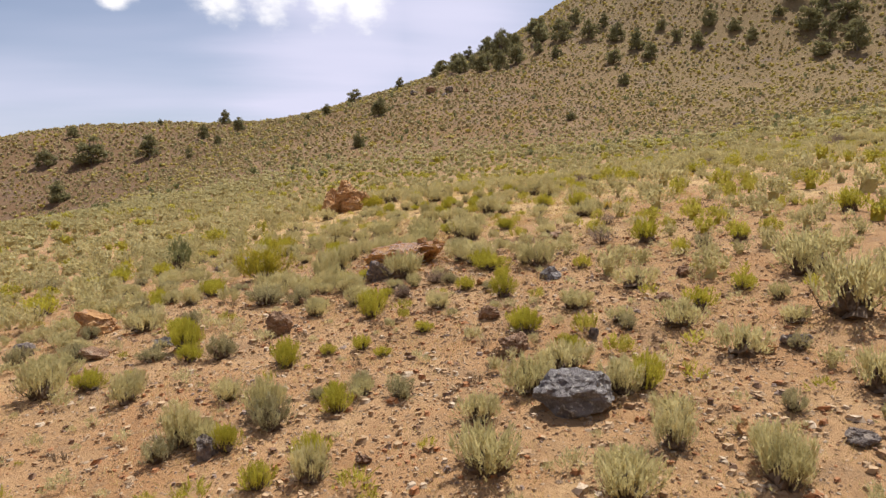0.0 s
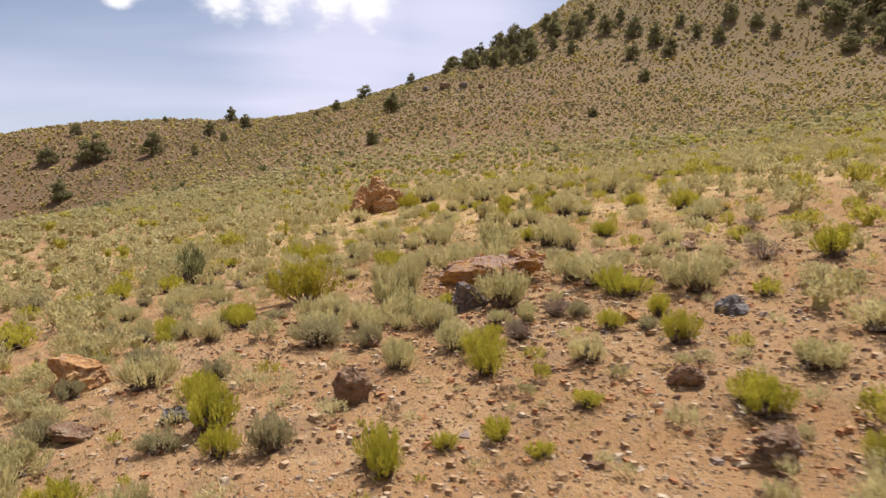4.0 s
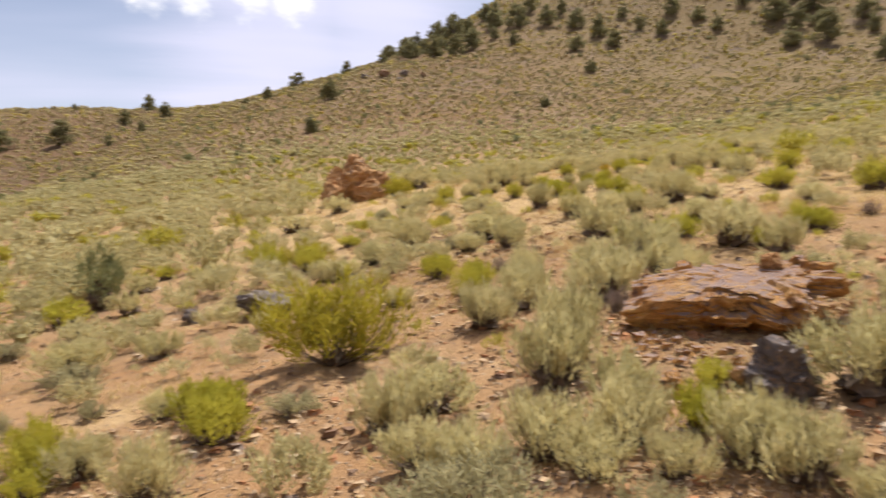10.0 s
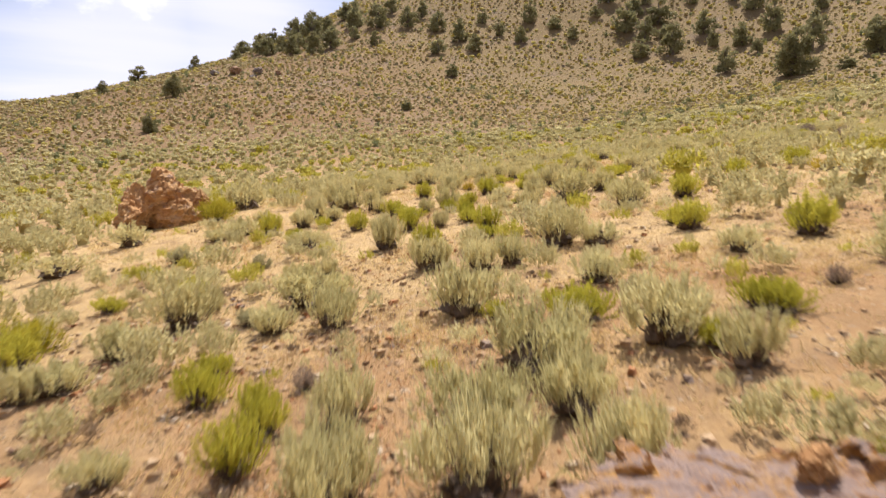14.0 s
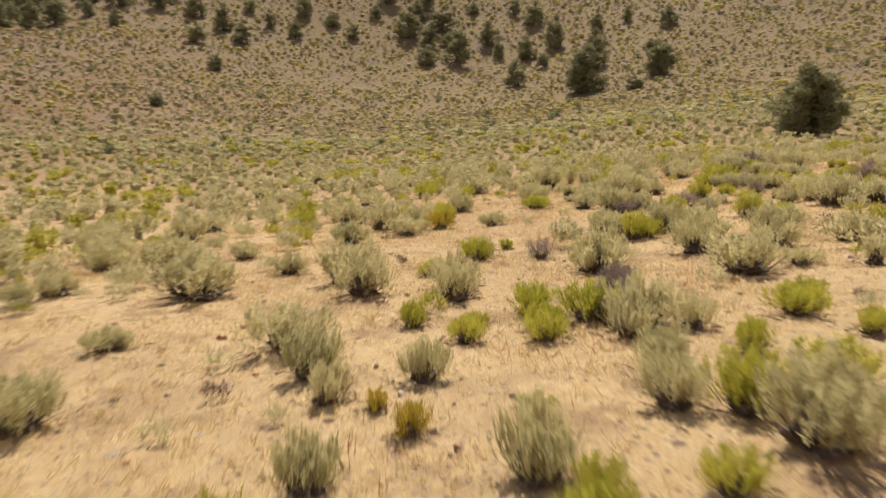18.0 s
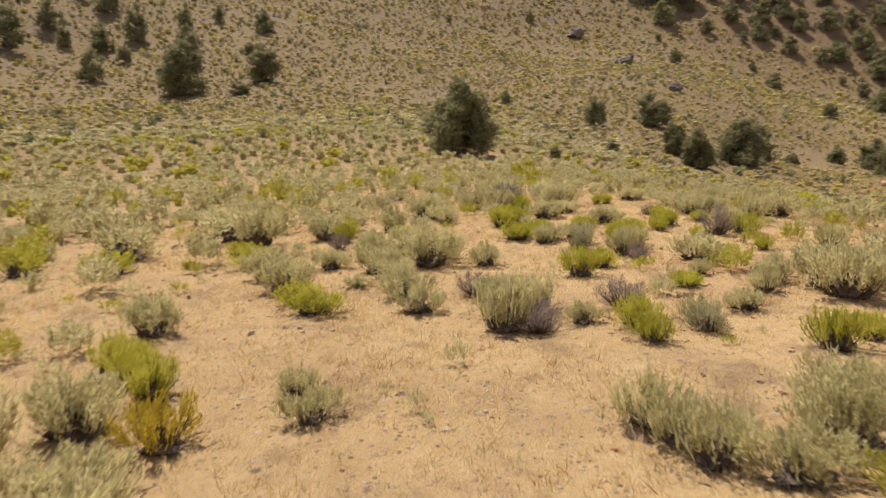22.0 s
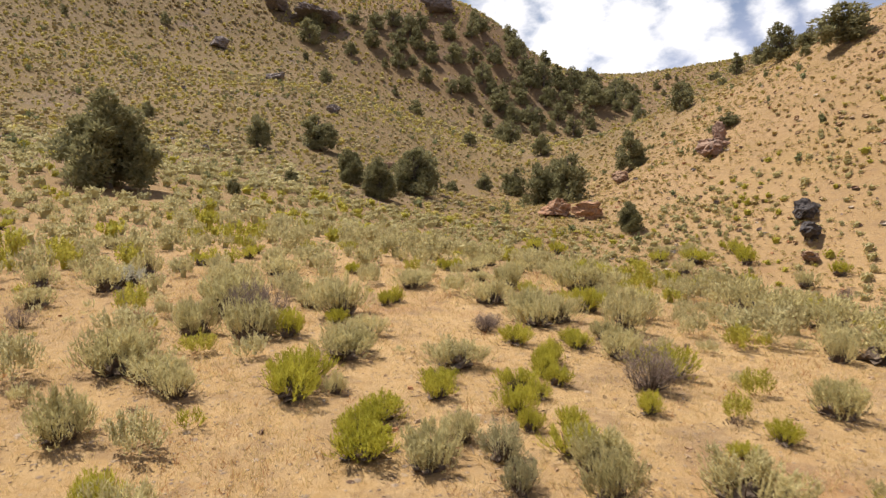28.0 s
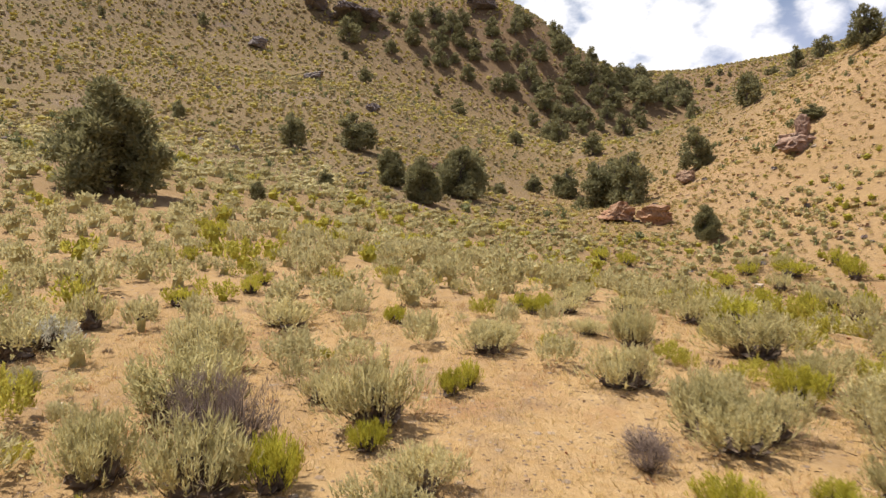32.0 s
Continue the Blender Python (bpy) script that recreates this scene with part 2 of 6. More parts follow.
def ground_material():
    m, n, l, b = material("dry_soil", 0.95)
    pos = n.new("ShaderNodeNewGeometry").outputs["Position"]

    def calc(op, p, q):
        k = n.new("ShaderNodeMath")
        k.operation = op
        for i, v in enumerate((p, q)):
            if isinstance(v, (int, float)):
                k.inputs[i].default_value = v
            else:
                l.new(v, k.inputs[i])
        return k.outputs[0]

    broad, patch = tex_noise(n, l, pos, 0.05, 3), tex_noise(n, l, pos, 0.45, 5, 0.65)
    fine, grit = tex_noise(n, l, pos, 6.0, 5, 0.7), tex_noise(n, l, pos, 34.0, 4, 0.75)
    lump, mat = tex_noise(n, l, pos, 2.6, 5, 0.75), tex_noise(n, l, pos, 1.1, 6, 0.7)
    soil = mix(n, l, span(n, l, patch, 0.35, 0.65), (0.345, 0.185, 0.085), (0.430, 0.270, 0.142))
    soil = mix(n, l, span(n, l, fine, 0.50, 0.68, 0.0, 0.55), soil, (0.231, 0.136, 0.073))
    straw = mix(n, l, span(n, l, fine, 0.35, 0.65), (0.470, 0.310, 0.125), (0.600, 0.430, 0.205))
    sep = n.new("ShaderNodeSeparateXYZ")
    l.new(pos, sep.inputs[0])
    dull = mix(n, l, span(n, l, fine, 0.35, 0.65), (0.400, 0.245, 0.100), (0.500, 0.335, 0.165))
    straw = mix(n, l, span(n, l, grit, 0.38, 0.62), straw, mix(n, l, fine, (0.294, 0.171, 0.077), (0.546, 0.392, 0.231)))
    straw = mix(n, l, span(n, l, mat, 0.54, 0.66, 0.0, 0.6), straw, (0.322, 0.168, 0.063))
    straw = mix(n, l, span(n, l, sep.outputs[0], 18.0, 30.0), straw, dull)
    east = calc("MAXIMUM", calc("ADD", span(n, l, sep.outputs[1], 18.0, 34.0, -0.35, 0.35), span(n, l, sep.outputs[0], -9.0, 3.0, -0.55, 0.0)), span(n, l, sep.outputs[0], 16.0, 34.0, -0.35, 0.35))
    edge = tex_noise(n, l, pos, 0.16, 5, 0.65)
    col = mix(n, l, span(n, l, calc("ADD", calc("ADD", east, patch), span(n, l, edge, 0.3, 0.7, -0.45, 0.45)), 0.36, 0.66), soil, straw)
    col = mix(n, l, span(n, l, broad, 0.42, 0.68, 0.0, 0.35), col, (0.252, 0.150, 0.063))
    hill = n.new("ShaderNodeVectorMath")
    hill.operation = "DISTANCE"
    l.new(pos, hill.inputs[0])
    hill.inputs[1].default_value = (14.0, 26.0, 6.0)
    stony = mix(n, l, span(n, l, patch, 0.35, 0.65), (0.112, 0.062, 0.028), (0.168, 0.097, 0.045))
    stony = mix(n, l, span(n, l, broad, 0.45, 0.62, 0.0, 0.7), stony, (0.185, 0.122, 0.070))
    high = mix(n, l, span(n, l, patch, 0.35, 0.65), (0.092, 0.054, 0.030), (0.146, 0.088, 0.049))
    stony = mix(n, l, span(n, l, hill.outputs["Value"], 105.0, 185.0, 0.0, 0.7), stony, high)
    olive = mix(n, l, span(n, l, patch, 0.35, 0.65), (0.120, 0.085, 0.037), (0.178, 0.128, 0.058))
    ridge = calc("MULTIPLY", span(n, l, sep.outputs[0], 185.0, 220.0), span(n, l, sep.outputs[1], -10.0, 30.0, 1.0, 0.0))
    stony = mix(n, l, calc("MULTIPLY", span(n, l, sep.outputs[0], 45.0, 85.0, 0.0, 0.88), calc("SUBTRACT", 1.0, calc("MULTIPLY", ridge, 0.85))), stony, olive)
    scree = tex_noise(n, l, pos, 0.11, 6, 0.7)
    stony = mix(n, l, span(n, l, scree, 0.54, 0.66, 0.0, 0.75), stony, (0.130, 0.095, 0.081))
    tan = mix(n, l, span(n, l, lump, 0.40, 0.62), (0.335, 0.212, 0.108), (0.205, 0.132, 0.064))
    tan = mix(n, l, span(n, l, mat, 0.50, 0.62, 0.0, 0.6), tan, (0.40, 0.265, 0.12))
    tan = mix(n, l, span(n, l, scree, 0.50, 0.64, 0.0, 0.6), tan, (0.252, 0.164, 0.063))
    stony = mix(n, l, calc("MULTIPLY", span(n, l, sep.outputs[1], 4.0, 24.0, 1.0, 0.0), span(n, l, sep.outputs[0], 98.0, 135.0, 1.0, 0.0)), stony, tan)
    south = calc("ADD", span(n, l, sep.outputs[1], 4.0, 26.0, 0.95, 1.0), span(n, l, patch, 0.3, 0.7, -0.2, 0.2))
    col = mix(n, l, calc("MULTIPLY", span(n, l, hill.outputs["Value"], 32.0, 80.0, 0.0, 0.92), south), col, stony)
    worn = tex_noise(n, l, pos, 0.75, 6, 0.72)
    flat = span(n, l, hill.outputs["Value"], 45.0, 85.0, 1.0, 0.12)
    col = mix(n, l, calc("MULTIPLY", flat, span(n, l, worn, 0.50, 0.62, 0.0, 0.5)), col, mix(n, l, fine, (0.24, 0.145, 0.075), (0.36, 0.235, 0.12)))
    col = mix(n, l, calc("MULTIPLY", flat, span(n, l, worn, 0.30, 0.42, 0.35, 0.0)), col, (0.58, 0.43, 0.24))
    # mats of dead leaves and twigs lie in patches
    col = mix(n, l, calc("MULTIPLY", span(n, l, mat, 0.53, 0.64), span(n, l, grit, 0.30, 0.60, 0.2, 0.7)), col, mix(n, l, fine, (0.140, 0.084, 0.052), (0.294, 0.196, 0.115)))
    col = mix(n, l, span(n, l, lump, 0.56, 0.74, 0.0, 0.4), col, (0.189, 0.112, 0.063))
    col = mix(n, l, span(n, l, grit, 0.56, 0.72, 0.0, 0.6), col, (0.105, 0.063, 0.038))
    col = mix(n, l, calc("MULTIPLY", flat, span(n, l, grit, 0.24, 0.42, 0.5, 0.0)), col, (0.364, 0.273, 0.182))
    height = calc("ADD", fine, grit)
    for scale, size, share in ((5.0, 0.30, 0.84), (13.0, 0.34, 0.66)):
        peb = n.new("ShaderNodeTexVoronoi")
        peb.inputs["Scale"].default_value = scale
        l.new(pos, peb.inputs["Vector"])
        rare = n.new("ShaderNodeSeparateColor")
        l.new(peb.outputs["Color"], rare.inputs[0])
        some = calc("MULTIPLY", span(n, l, peb.outputs["Distance"], size - 0.12, size, 1.0, 0.0), span(n, l, rare.outputs[0], share, share + 0.05))
        col = mix(n, l, some, col, mix(n, l, rare.outputs[1], (0.112, 0.063, 0.042), (0.420, 0.315, 0.217)))
        height = calc("ADD", height, calc("MULTIPLY", some, 0.6))
    l.new(col, b.inputs["Base Color"])
    bumped(n, l, b, height, 0.8, 0.05)
    return m


def leaf_material(name, a, c, island=False, glow=0.25, drift=0.0):
    """Leaves: two tones from plant to plant, tips and twigs varied by fine noise, some light let through."""
    m, n, l, b = material(name, 0.75)
    rnd = n.new("ShaderNodeNewGeometry").outputs["Random Per Island"] if island else n.new("ShaderNodeObjectInfo").outputs["Random"]
    pos = n.new("ShaderNodeNewGeometry").outputs["Position"]
    col = mix(n, l, rnd, a, c)
    if not island:
        blade = n.new("ShaderNodeNewGeometry").outputs["Random Per Island"]
        col = mix(n, l, span(n, l, blade, 0.0, 1.0, 0.22, 0.0), col, tuple(v * 0.6 for v in a))
        col = mix(n, l, span(n, l, blade, 0.55, 1.0, 0.0, 0.28), col, tuple(min(1, v * 1.2) for v in c))
        col = mix(n, l, span(n, l, tex_noise(n, l, pos, 1.1, 1), 0.48, 0.66, 0.0, 0.42), col, tuple(v * 0.68 for v in a))
    col = mix(n, l, span(n, l, tex_noise(n, l, pos, 9.0, 2), 0.35, 0.7, 0.0, 0.42), col, tuple(v * 0.68 for v in a))
    col = mix(n, l, span(n, l, tex_noise(n, l, pos, 2.5, 2), 0.45, 0.75, 0.0, 0.45), col, tuple(min(1, v * 1.35) for v in c))
    col = mix(n, l, span(n, l, tex_noise(n, l, pos, 0.8, 2), 0.50, 0.68, 0.0, drift), col, (0.36, 0.31, 0.08))
    l.new(col, b.inputs["Base Color"])
    tr = n.new("ShaderNodeBsdfTranslucent")
    l.new(col, tr.inputs[0])
    ms = n.new("ShaderNodeMixShader")
    ms.inputs[0].default_value = glow
    l.new(b.outputs[0], ms.inputs[1])
    l.new(tr.outputs[0], ms.inputs[2])
    l.new(ms.outputs[0], n["Material Output"].inputs[0])
    return m


def bark_material(name, a, c):
    m, n, l, b = material(name, 0.9)
    pos = n.new("ShaderNodeNewGeometry").outputs["Position"]
    f = tex_noise(n, l, pos, 14.0, 4)
    l.new(mix(n, l, span(n, l, f, 0.35, 0.65), a, c), b.inputs["Base Color"])
    bumped(n, l, b, f, 0.6, 0.02)
    return m


def stone_material(name, a, c, d, scale=1.6, blotch=0.5, varnish=None):
    """Weathered rock: two rock tones, a third in blotches (lichen, iron stain), pitted."""
    m, n, l, b = material(name, 0.85)
    tc = n.new("ShaderNodeTexCoord").outputs["Object"]
    big, fine = tex_noise(n, l, tc, scale, 6, 0.65), tex_noise(n, l, tc, scale * 9, 5, 0.7)
    col = mix(n, l, span(n, l, big, 0.38, 0.62), a, c)
    st = tex_noise(n, l, tc, scale * 2.3, 5, 0.7)
    col = mix(n, l, span(n, l, st, 0.62 - 0.2 * blotch, 0.70 - 0.1 * blotch), col, d)
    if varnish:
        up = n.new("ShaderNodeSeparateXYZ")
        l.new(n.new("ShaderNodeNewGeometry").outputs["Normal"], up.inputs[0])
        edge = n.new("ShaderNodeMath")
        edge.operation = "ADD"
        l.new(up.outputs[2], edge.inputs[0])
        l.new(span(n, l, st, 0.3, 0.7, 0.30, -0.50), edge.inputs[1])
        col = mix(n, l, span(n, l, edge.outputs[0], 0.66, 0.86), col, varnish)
    col = mix(n, l, span(n, l, fine, 0.5, 0.75, 0.0, 0.6), col, tuple(v * 0.35 for v in a))
    col = mix(n, l, span(n, l, fine, 0.25, 0.42, 0.35, 0.0), col, tuple(min(1, v * 1.5) for v in c))
    l.new(col, b.inputs["Base Color"])
    bumped(n, l, b, fine, 0.9, 0.06)
    return m


SOIL = ground_material()
SAGE = leaf_material("sage_leaf", (0.51, 0.445, 0.205), (0.67, 0.58, 0.305), glow=0.48)
SAGE_SILVER = leaf_material("silver_sage_leaf", (0.53, 0.47, 0.225), (0.69, 0.605, 0.325), glow=0.48)
SAGE_PALE = leaf_material("pale_sage_leaf", (0.52, 0.49, 0.37), (0.64, 0.61, 0.50), glow=0.4)
SAGE_GREY = leaf_material("grey_sage_leaf", (0.37, 0.33, 0.175), (0.50, 0.445, 0.25), glow=0.42)
RABBIT = leaf_material("rabbitbrush_leaf", (0.42, 0.385, 0.045), (0.58, 0.515, 0.085), glow=0.48)
OLIVE = leaf_material("olive_stem", (0.35, 0.295, 0.03), (0.48, 0.405, 0.05), glow=0.45)
GOLD = leaf_material("golden_flower", (0.50, 0.38, 0.04), (0.60, 0.44, 0.05))
DRY = leaf_material("dead_twig", (0.24, 0.175, 0.145), (0.35, 0.27, 0.215), glow=0.2)
GREENLEAF = leaf_material("bitterbrush_leaf", (0.21, 0.22, 0.095), (0.30, 0.30, 0.14), glow=0.3)
STRAW = leaf_material("dry_grass", (0.46, 0.32, 0.13), (0.78, 0.59, 0.29), island=True, glow=0.4)
RUST_GRASS = leaf_material("rust_grass", (0.36, 0.17, 0.075), (0.52, 0.28, 0.12), island=True, glow=0.4)
FAR_SAGE = leaf_material("far_sage", (0.49, 0.43, 0.21), (0.65, 0.57, 0.315), glow=0.48, drift=0.15)
HILL_SAGE = leaf_material("hill_sage", (0.40, 0.325, 0.165), (0.56, 0.46, 0.25), glow=0.42, drift=0.25)
HILL_GREEN = leaf_material("hill_green", (0.45, 0.38, 0.11), (0.60, 0.505, 0.17), glow=0.5)
FAR_RABBIT = leaf_material("far_rabbitbrush", (0.42, 0.38, 0.055), (0.57, 0.50, 0.105), glow=0.46)
LITTER = leaf_material("litter", (0.16, 0.11, 0.078), (0.32, 0.23, 0.14), island=True, glow=0.15)
JUNIPER = leaf_material("juniper_needle", (0.205, 0.19, 0.09), (0.315, 0.29, 0.145), glow=0.33)
BUNCHGRASS = leaf_material("bunchgrass", (0.43, 0.325, 0.135), (0.58, 0.45, 0.20), glow=0.42)
# twig bark, kept dark; also colours the shade core inside leafy shrubs
TWIG_AND_SHADE = bark_material("twig_and_inner_shade", (0.075, 0.053, 0.038), (0.17, 0.125, 0.092))
BARK = bark_material("juniper_bark", (0.09, 0.07, 0.055), (0.20, 0.165, 0.14))
RED_ROCK = stone_material("rust_rock", (0.38, 0.19, 0.08), (0.53, 0.33, 0.16), (0.28, 0.18, 0.135), 1.6)
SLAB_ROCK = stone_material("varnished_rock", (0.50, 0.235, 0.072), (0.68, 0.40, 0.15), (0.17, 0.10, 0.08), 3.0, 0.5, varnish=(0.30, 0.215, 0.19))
PINK_ROCK = stone_material("pink_rock", (0.25, 0.15, 0.105), (0.37, 0.25, 0.18), (0.31, 0.23, 0.18), 0.5, 0.5)
LEDGE_ROCK = stone_material("ledge_rock", (0.29, 0.15, 0.085), (0.41, 0.25, 0.15), (0.20, 0.13, 0.10), 0.8, 0.5)
BASALT = stone_material("black_basalt", (0.041, 0.035, 0.034), (0.105, 0.090, 0.086), (0.165, 0.135, 0.120), 1.4, 0.35)
DARK_ROCK = stone_material("basalt", (0.12, 0.097, 0.090), (0.27, 0.222, 0.203), (0.42, 0.35, 0.29), 5.0, 0.5)
GREY_ROCK = stone_material("grey_stone", (0.15, 0.134, 0.135), (0.265, 0.24, 0.238), (0.54, 0.51, 0.47), 5.5, 0.35)
LICHEN_ROCK = stone_material("lichen_rock", (0.15, 0.125, 0.12), (0.30, 0.25, 0.235), (0.46, 0.30, 0.19), 7.0, 0.55)
BROWN_ROCK = stone_material("brown_rock", (0.20, 0.115, 0.075), (0.36, 0.225, 0.14), (0.38, 0.30, 0.225), 4.0, 0.5)


def pebble_material():
    """Loose stones, each of its own tone: rust, brown, grey or pale."""
    m, n, l, b = material("loose_stone", 0.9)
    geo = n.new("ShaderNodeNewGeometry")
    ramp = n.new("ShaderNodeValToRGB")
    ramp.color_ramp.interpolation = "CONSTANT"
    e = ramp.color_ramp.elements
    e[0].color, e[1].position, e[1].color = (0.19, 0.11, 0.07, 1), 0.08, (0.37, 0.235, 0.13, 1)
    for p, c in ((0.40, (0.46, 0.32, 0.195)), (0.70, (0.27, 0.20, 0.165)), (0.74, (0.52, 0.41, 0.30)), (0.84, (0.38, 0.17, 0.075))):
        e.new(p).color = (*c, 1)
    l.new(geo.outputs["Random Per Island"], ramp.inputs[0])
    f = tex_noise(n, l, geo.outputs["Position"], 22.0, 4, 0.7)
    l.new(mix(n, l, span(n, l, f, 0.35, 0.7, 0.0, 0.5), ramp.outputs[0], (0.16, 0.11, 0.08)), b.inputs["Base Color"])
    bumped(n, l, b, f, 0.6, 0.02)
    return m


PEBBLE = pebble_material()


# ---- mesh helpers ----
def mesh_from(name, verts, faces, mat, flat=True):
    me = bpy.data.meshes.new(name)
    verts = np.asarray(verts, np.float32)
    me.vertices.add(len(verts))
    me.vertices.foreach_set("co", verts.ravel())
    if isinstance(faces, np.ndarray):
        k = faces.shape[1]
        me.loops.add(faces.size)
        me.loops.foreach_set("vertex_index", faces.astype(np.int32).ravel())
        me.polygons.add(len(faces))
        me.polygons.foreach_set("loop_start", np.arange(0, faces.size, k, dtype=np.int32))
        me.polygons.foreach_set("use_smooth", np.full(len(faces), not flat))
    me.update(calc_edges=True)
    me.validate()
    me.materials.append(mat)
    return me


def blades(root, tip, side, width):
    """Narrow leaf blades as triangles: two corners at the foot, one at the tip."""
    s = side * width[:, None]
    v = np.stack([root - s, root + s, tip], 1).reshape(-1, 3)
    return v, np.arange(len(v)).reshape(-1, 3)


def unit(v):
    return v / np.maximum(np.linalg.norm(v, axis=-1, keepdims=True), 1e-9)


def bush_blades(r, height, radius, clumps, stems, per, leaf, width, splay=0.45, upright=0.5, foot=0.45, plume=0.12, loose=0.5, skirt=0.58):
    """Leafy shrub: leafy wands stand in a number of tufts that together round into a dome, with dark gaps between the tufts."""
    i = np.arange(clumps)
    ring = np.sqrt((i + 0.4) / clumps) * 0.80
    turn = i * 2.39996 + r.uniform(0, 6.283) + r.normal(0, 0.25, clumps)
    lop = 1 + 0.16 * np.sin(turn * 2 + r.uniform(0, 6.283)) + r.normal(0, 0.07, clumps)
    mid = np.stack([np.cos(turn), np.sin(turn)], 1) * (ring * lop)[:, None]
    size = 0.95 / math.sqrt(clumps) * r.uniform(0.75, 1.2, clumps)
    peak = np.sqrt(1 - 0.72 * ring ** 2) * r.uniform(0.72, 1.0, clumps)
    at = r.randint(0, clumps, stems)
    off = r.normal(0, loose, (stems, 2))
    p = mid[at] + off * size[at, None]
    top = peak[at] * np.maximum(0.25, 1 - 0.30 * (off ** 2).sum(1)) * r.uniform(0.86, 1.04, stems)
    far = np.minimum(np.hypot(p[:, 0], p[:, 1]), 1.1)
    top = np.minimum(top, np.sqrt(np.maximum(1.12 - far ** 2 * 0.85, 0.05)))
    tip = np.stack([p[:, 0] * radius, p[:, 1] * radius, top * height], 1)
    base = tip * np.array([foot, foot, 0.0]) + np.array([0, 0, 0.02])
    bend = tip * np.array([0.88, 0.88, 0.40])
    k = r.rand(stems, per) ** 0.8
    low = np.maximum(skirt - 0.34 * far, 0.08)[:, None]
    k = (low + (1 - low) * k)[..., None]
    root = (1 - k) ** 2 * base[:, None] + 2 * k * (1 - k) * bend[:, None] + k ** 2 * tip[:, None]
    way = unit(2 * (1 - k) * (bend - base)[:, None] + 2 * k * (tip - bend)[:, None])
    way = unit(way + r.normal(0, splay, root.shape) + np.array([0, 0, upright]))
    ln = leaf * r.uniform(0.6, 1.3, (stems, per, 1))
    root, way, ln = root.reshape(-1, 3), way.reshape(-1, 3), ln.reshape(-1, 1)
    wd = width * r.uniform(0.7, 1.25, len(root))
    if plume:
        up = unit(tip * np.array([0.5, 0.5, 0.0]) / radius + np.array([0, 0, 1.2]) + r.normal(0, 0.16, (stems, 3)))
        root = np.concatenate([root, tip - up * height * 0.05])
        way = np.concatenate([way, up])
        ln = np.concatenate([ln, height * plume * r.uniform(0.6, 1.4, (stems, 1))])
        wd = np.concatenate([wd, np.full(stems, width * 0.8)])
    side = unit(np.cross(way, r.normal(0, 1, way.shape)))
    return blades(root, root + way * ln, side, wd)


def mound(r, height, radius, rings=6, seg=10, jag=0.16, low=-0.03):
    """The dense body of a shrub, leafy or dark for inner shade: a lumpy, jagged dome of quads."""
    ph = r.uniform(0, 6.283, 2)
    vs = []
    for i in range(rings + 1):
        e = 1.5 * i / rings
        for j in range(seg):
            a = (j + 0.5 * (i % 2)) * 6.283 / seg
            k = r.uniform(1 - jag, 1 + jag) * (1 + 0.13 * math.sin(2 * a + ph[0]) + 0.10 * math.sin(5 * a + ph[1]))
            out = radius * k * (math.cos(e) if i else 0.72)
            vs.append((math.cos(a) * out, math.sin(a) * out, height * math.sin(e) * r.uniform(1 - jag, 1 + jag) if i else low))
    fs = []
    for i in range(rings):
        for j in range(seg):
            a, b, c, d = i * seg + j, i * seg + (j + 1) % seg, (i + 1) * seg + (j + 1) % seg, (i + 1) * seg + j
            fs += [(a, b, c), (a, c, d)]
    return np.array(vs), np.array(fs)


def thicket(r, clumps, stems, per, leaf, width, heart=0.0, plume=0.1):
    """A shrub one high and 1.1 wide for the joined cover, with a small leafy heart inside where heart is set."""
    v, f = bush_blades(r, 1.0, 0.55, clumps, stems, per, leaf, width, splay=0.6, upright=0.4, plume=plume)
    if heart:
        mv, mf = mound(r, heart, 0.52 * heart, 2, 5, 0.25)
        v, f = np.concatenate([v, mv]), np.concatenate([f, mf + len(v)])
    return v, f


def bush_stems(r, height, radius, count, thick):
    """Bare woody stems as bent three-sided tapers that leave one root."""
    vs = [np.array([0.03 * math.cos(j * 2.094), 0.03 * math.sin(j * 2.094), -0.05]) for j in range(3)]
    fs = []
    for i in range(count):
        a, out = r.uniform(0, 6.283), math.sqrt(r.rand())
        tip = np.array([math.cos(a) * radius * 0.92 * out, math.sin(a) * radius * 0.92 * out, height * 0.78 * (1 - 0.5 * out) * r.uniform(0.7, 1.1)])
        bend = tip * np.array([0.6, 0.6, 0.42]) + r.normal(0, 0.07 * radius, 3)
        o = len(vs)
        for p, w in ((bend, thick * 0.65), (tip, thick * 0.2)):
            for j in range(3):
                vs.append(p + w * np.array([math.cos(j * 2.094), math.sin(j * 2.094), 0]))
        for j in range(3):
            k = (j + 1) % 3
            fs += [(j, k, o + k), (j, o + k, o + j), (o + j, o + k, o + 3 + k), (o + j, o + 3 + k, o + 3 + j)]
    return np.array(vs), np.array(fs)


def part(name, me, parent, label=""):
    ob = new(name, me)
    ob.parent = parent
    return tagged(ob, label)


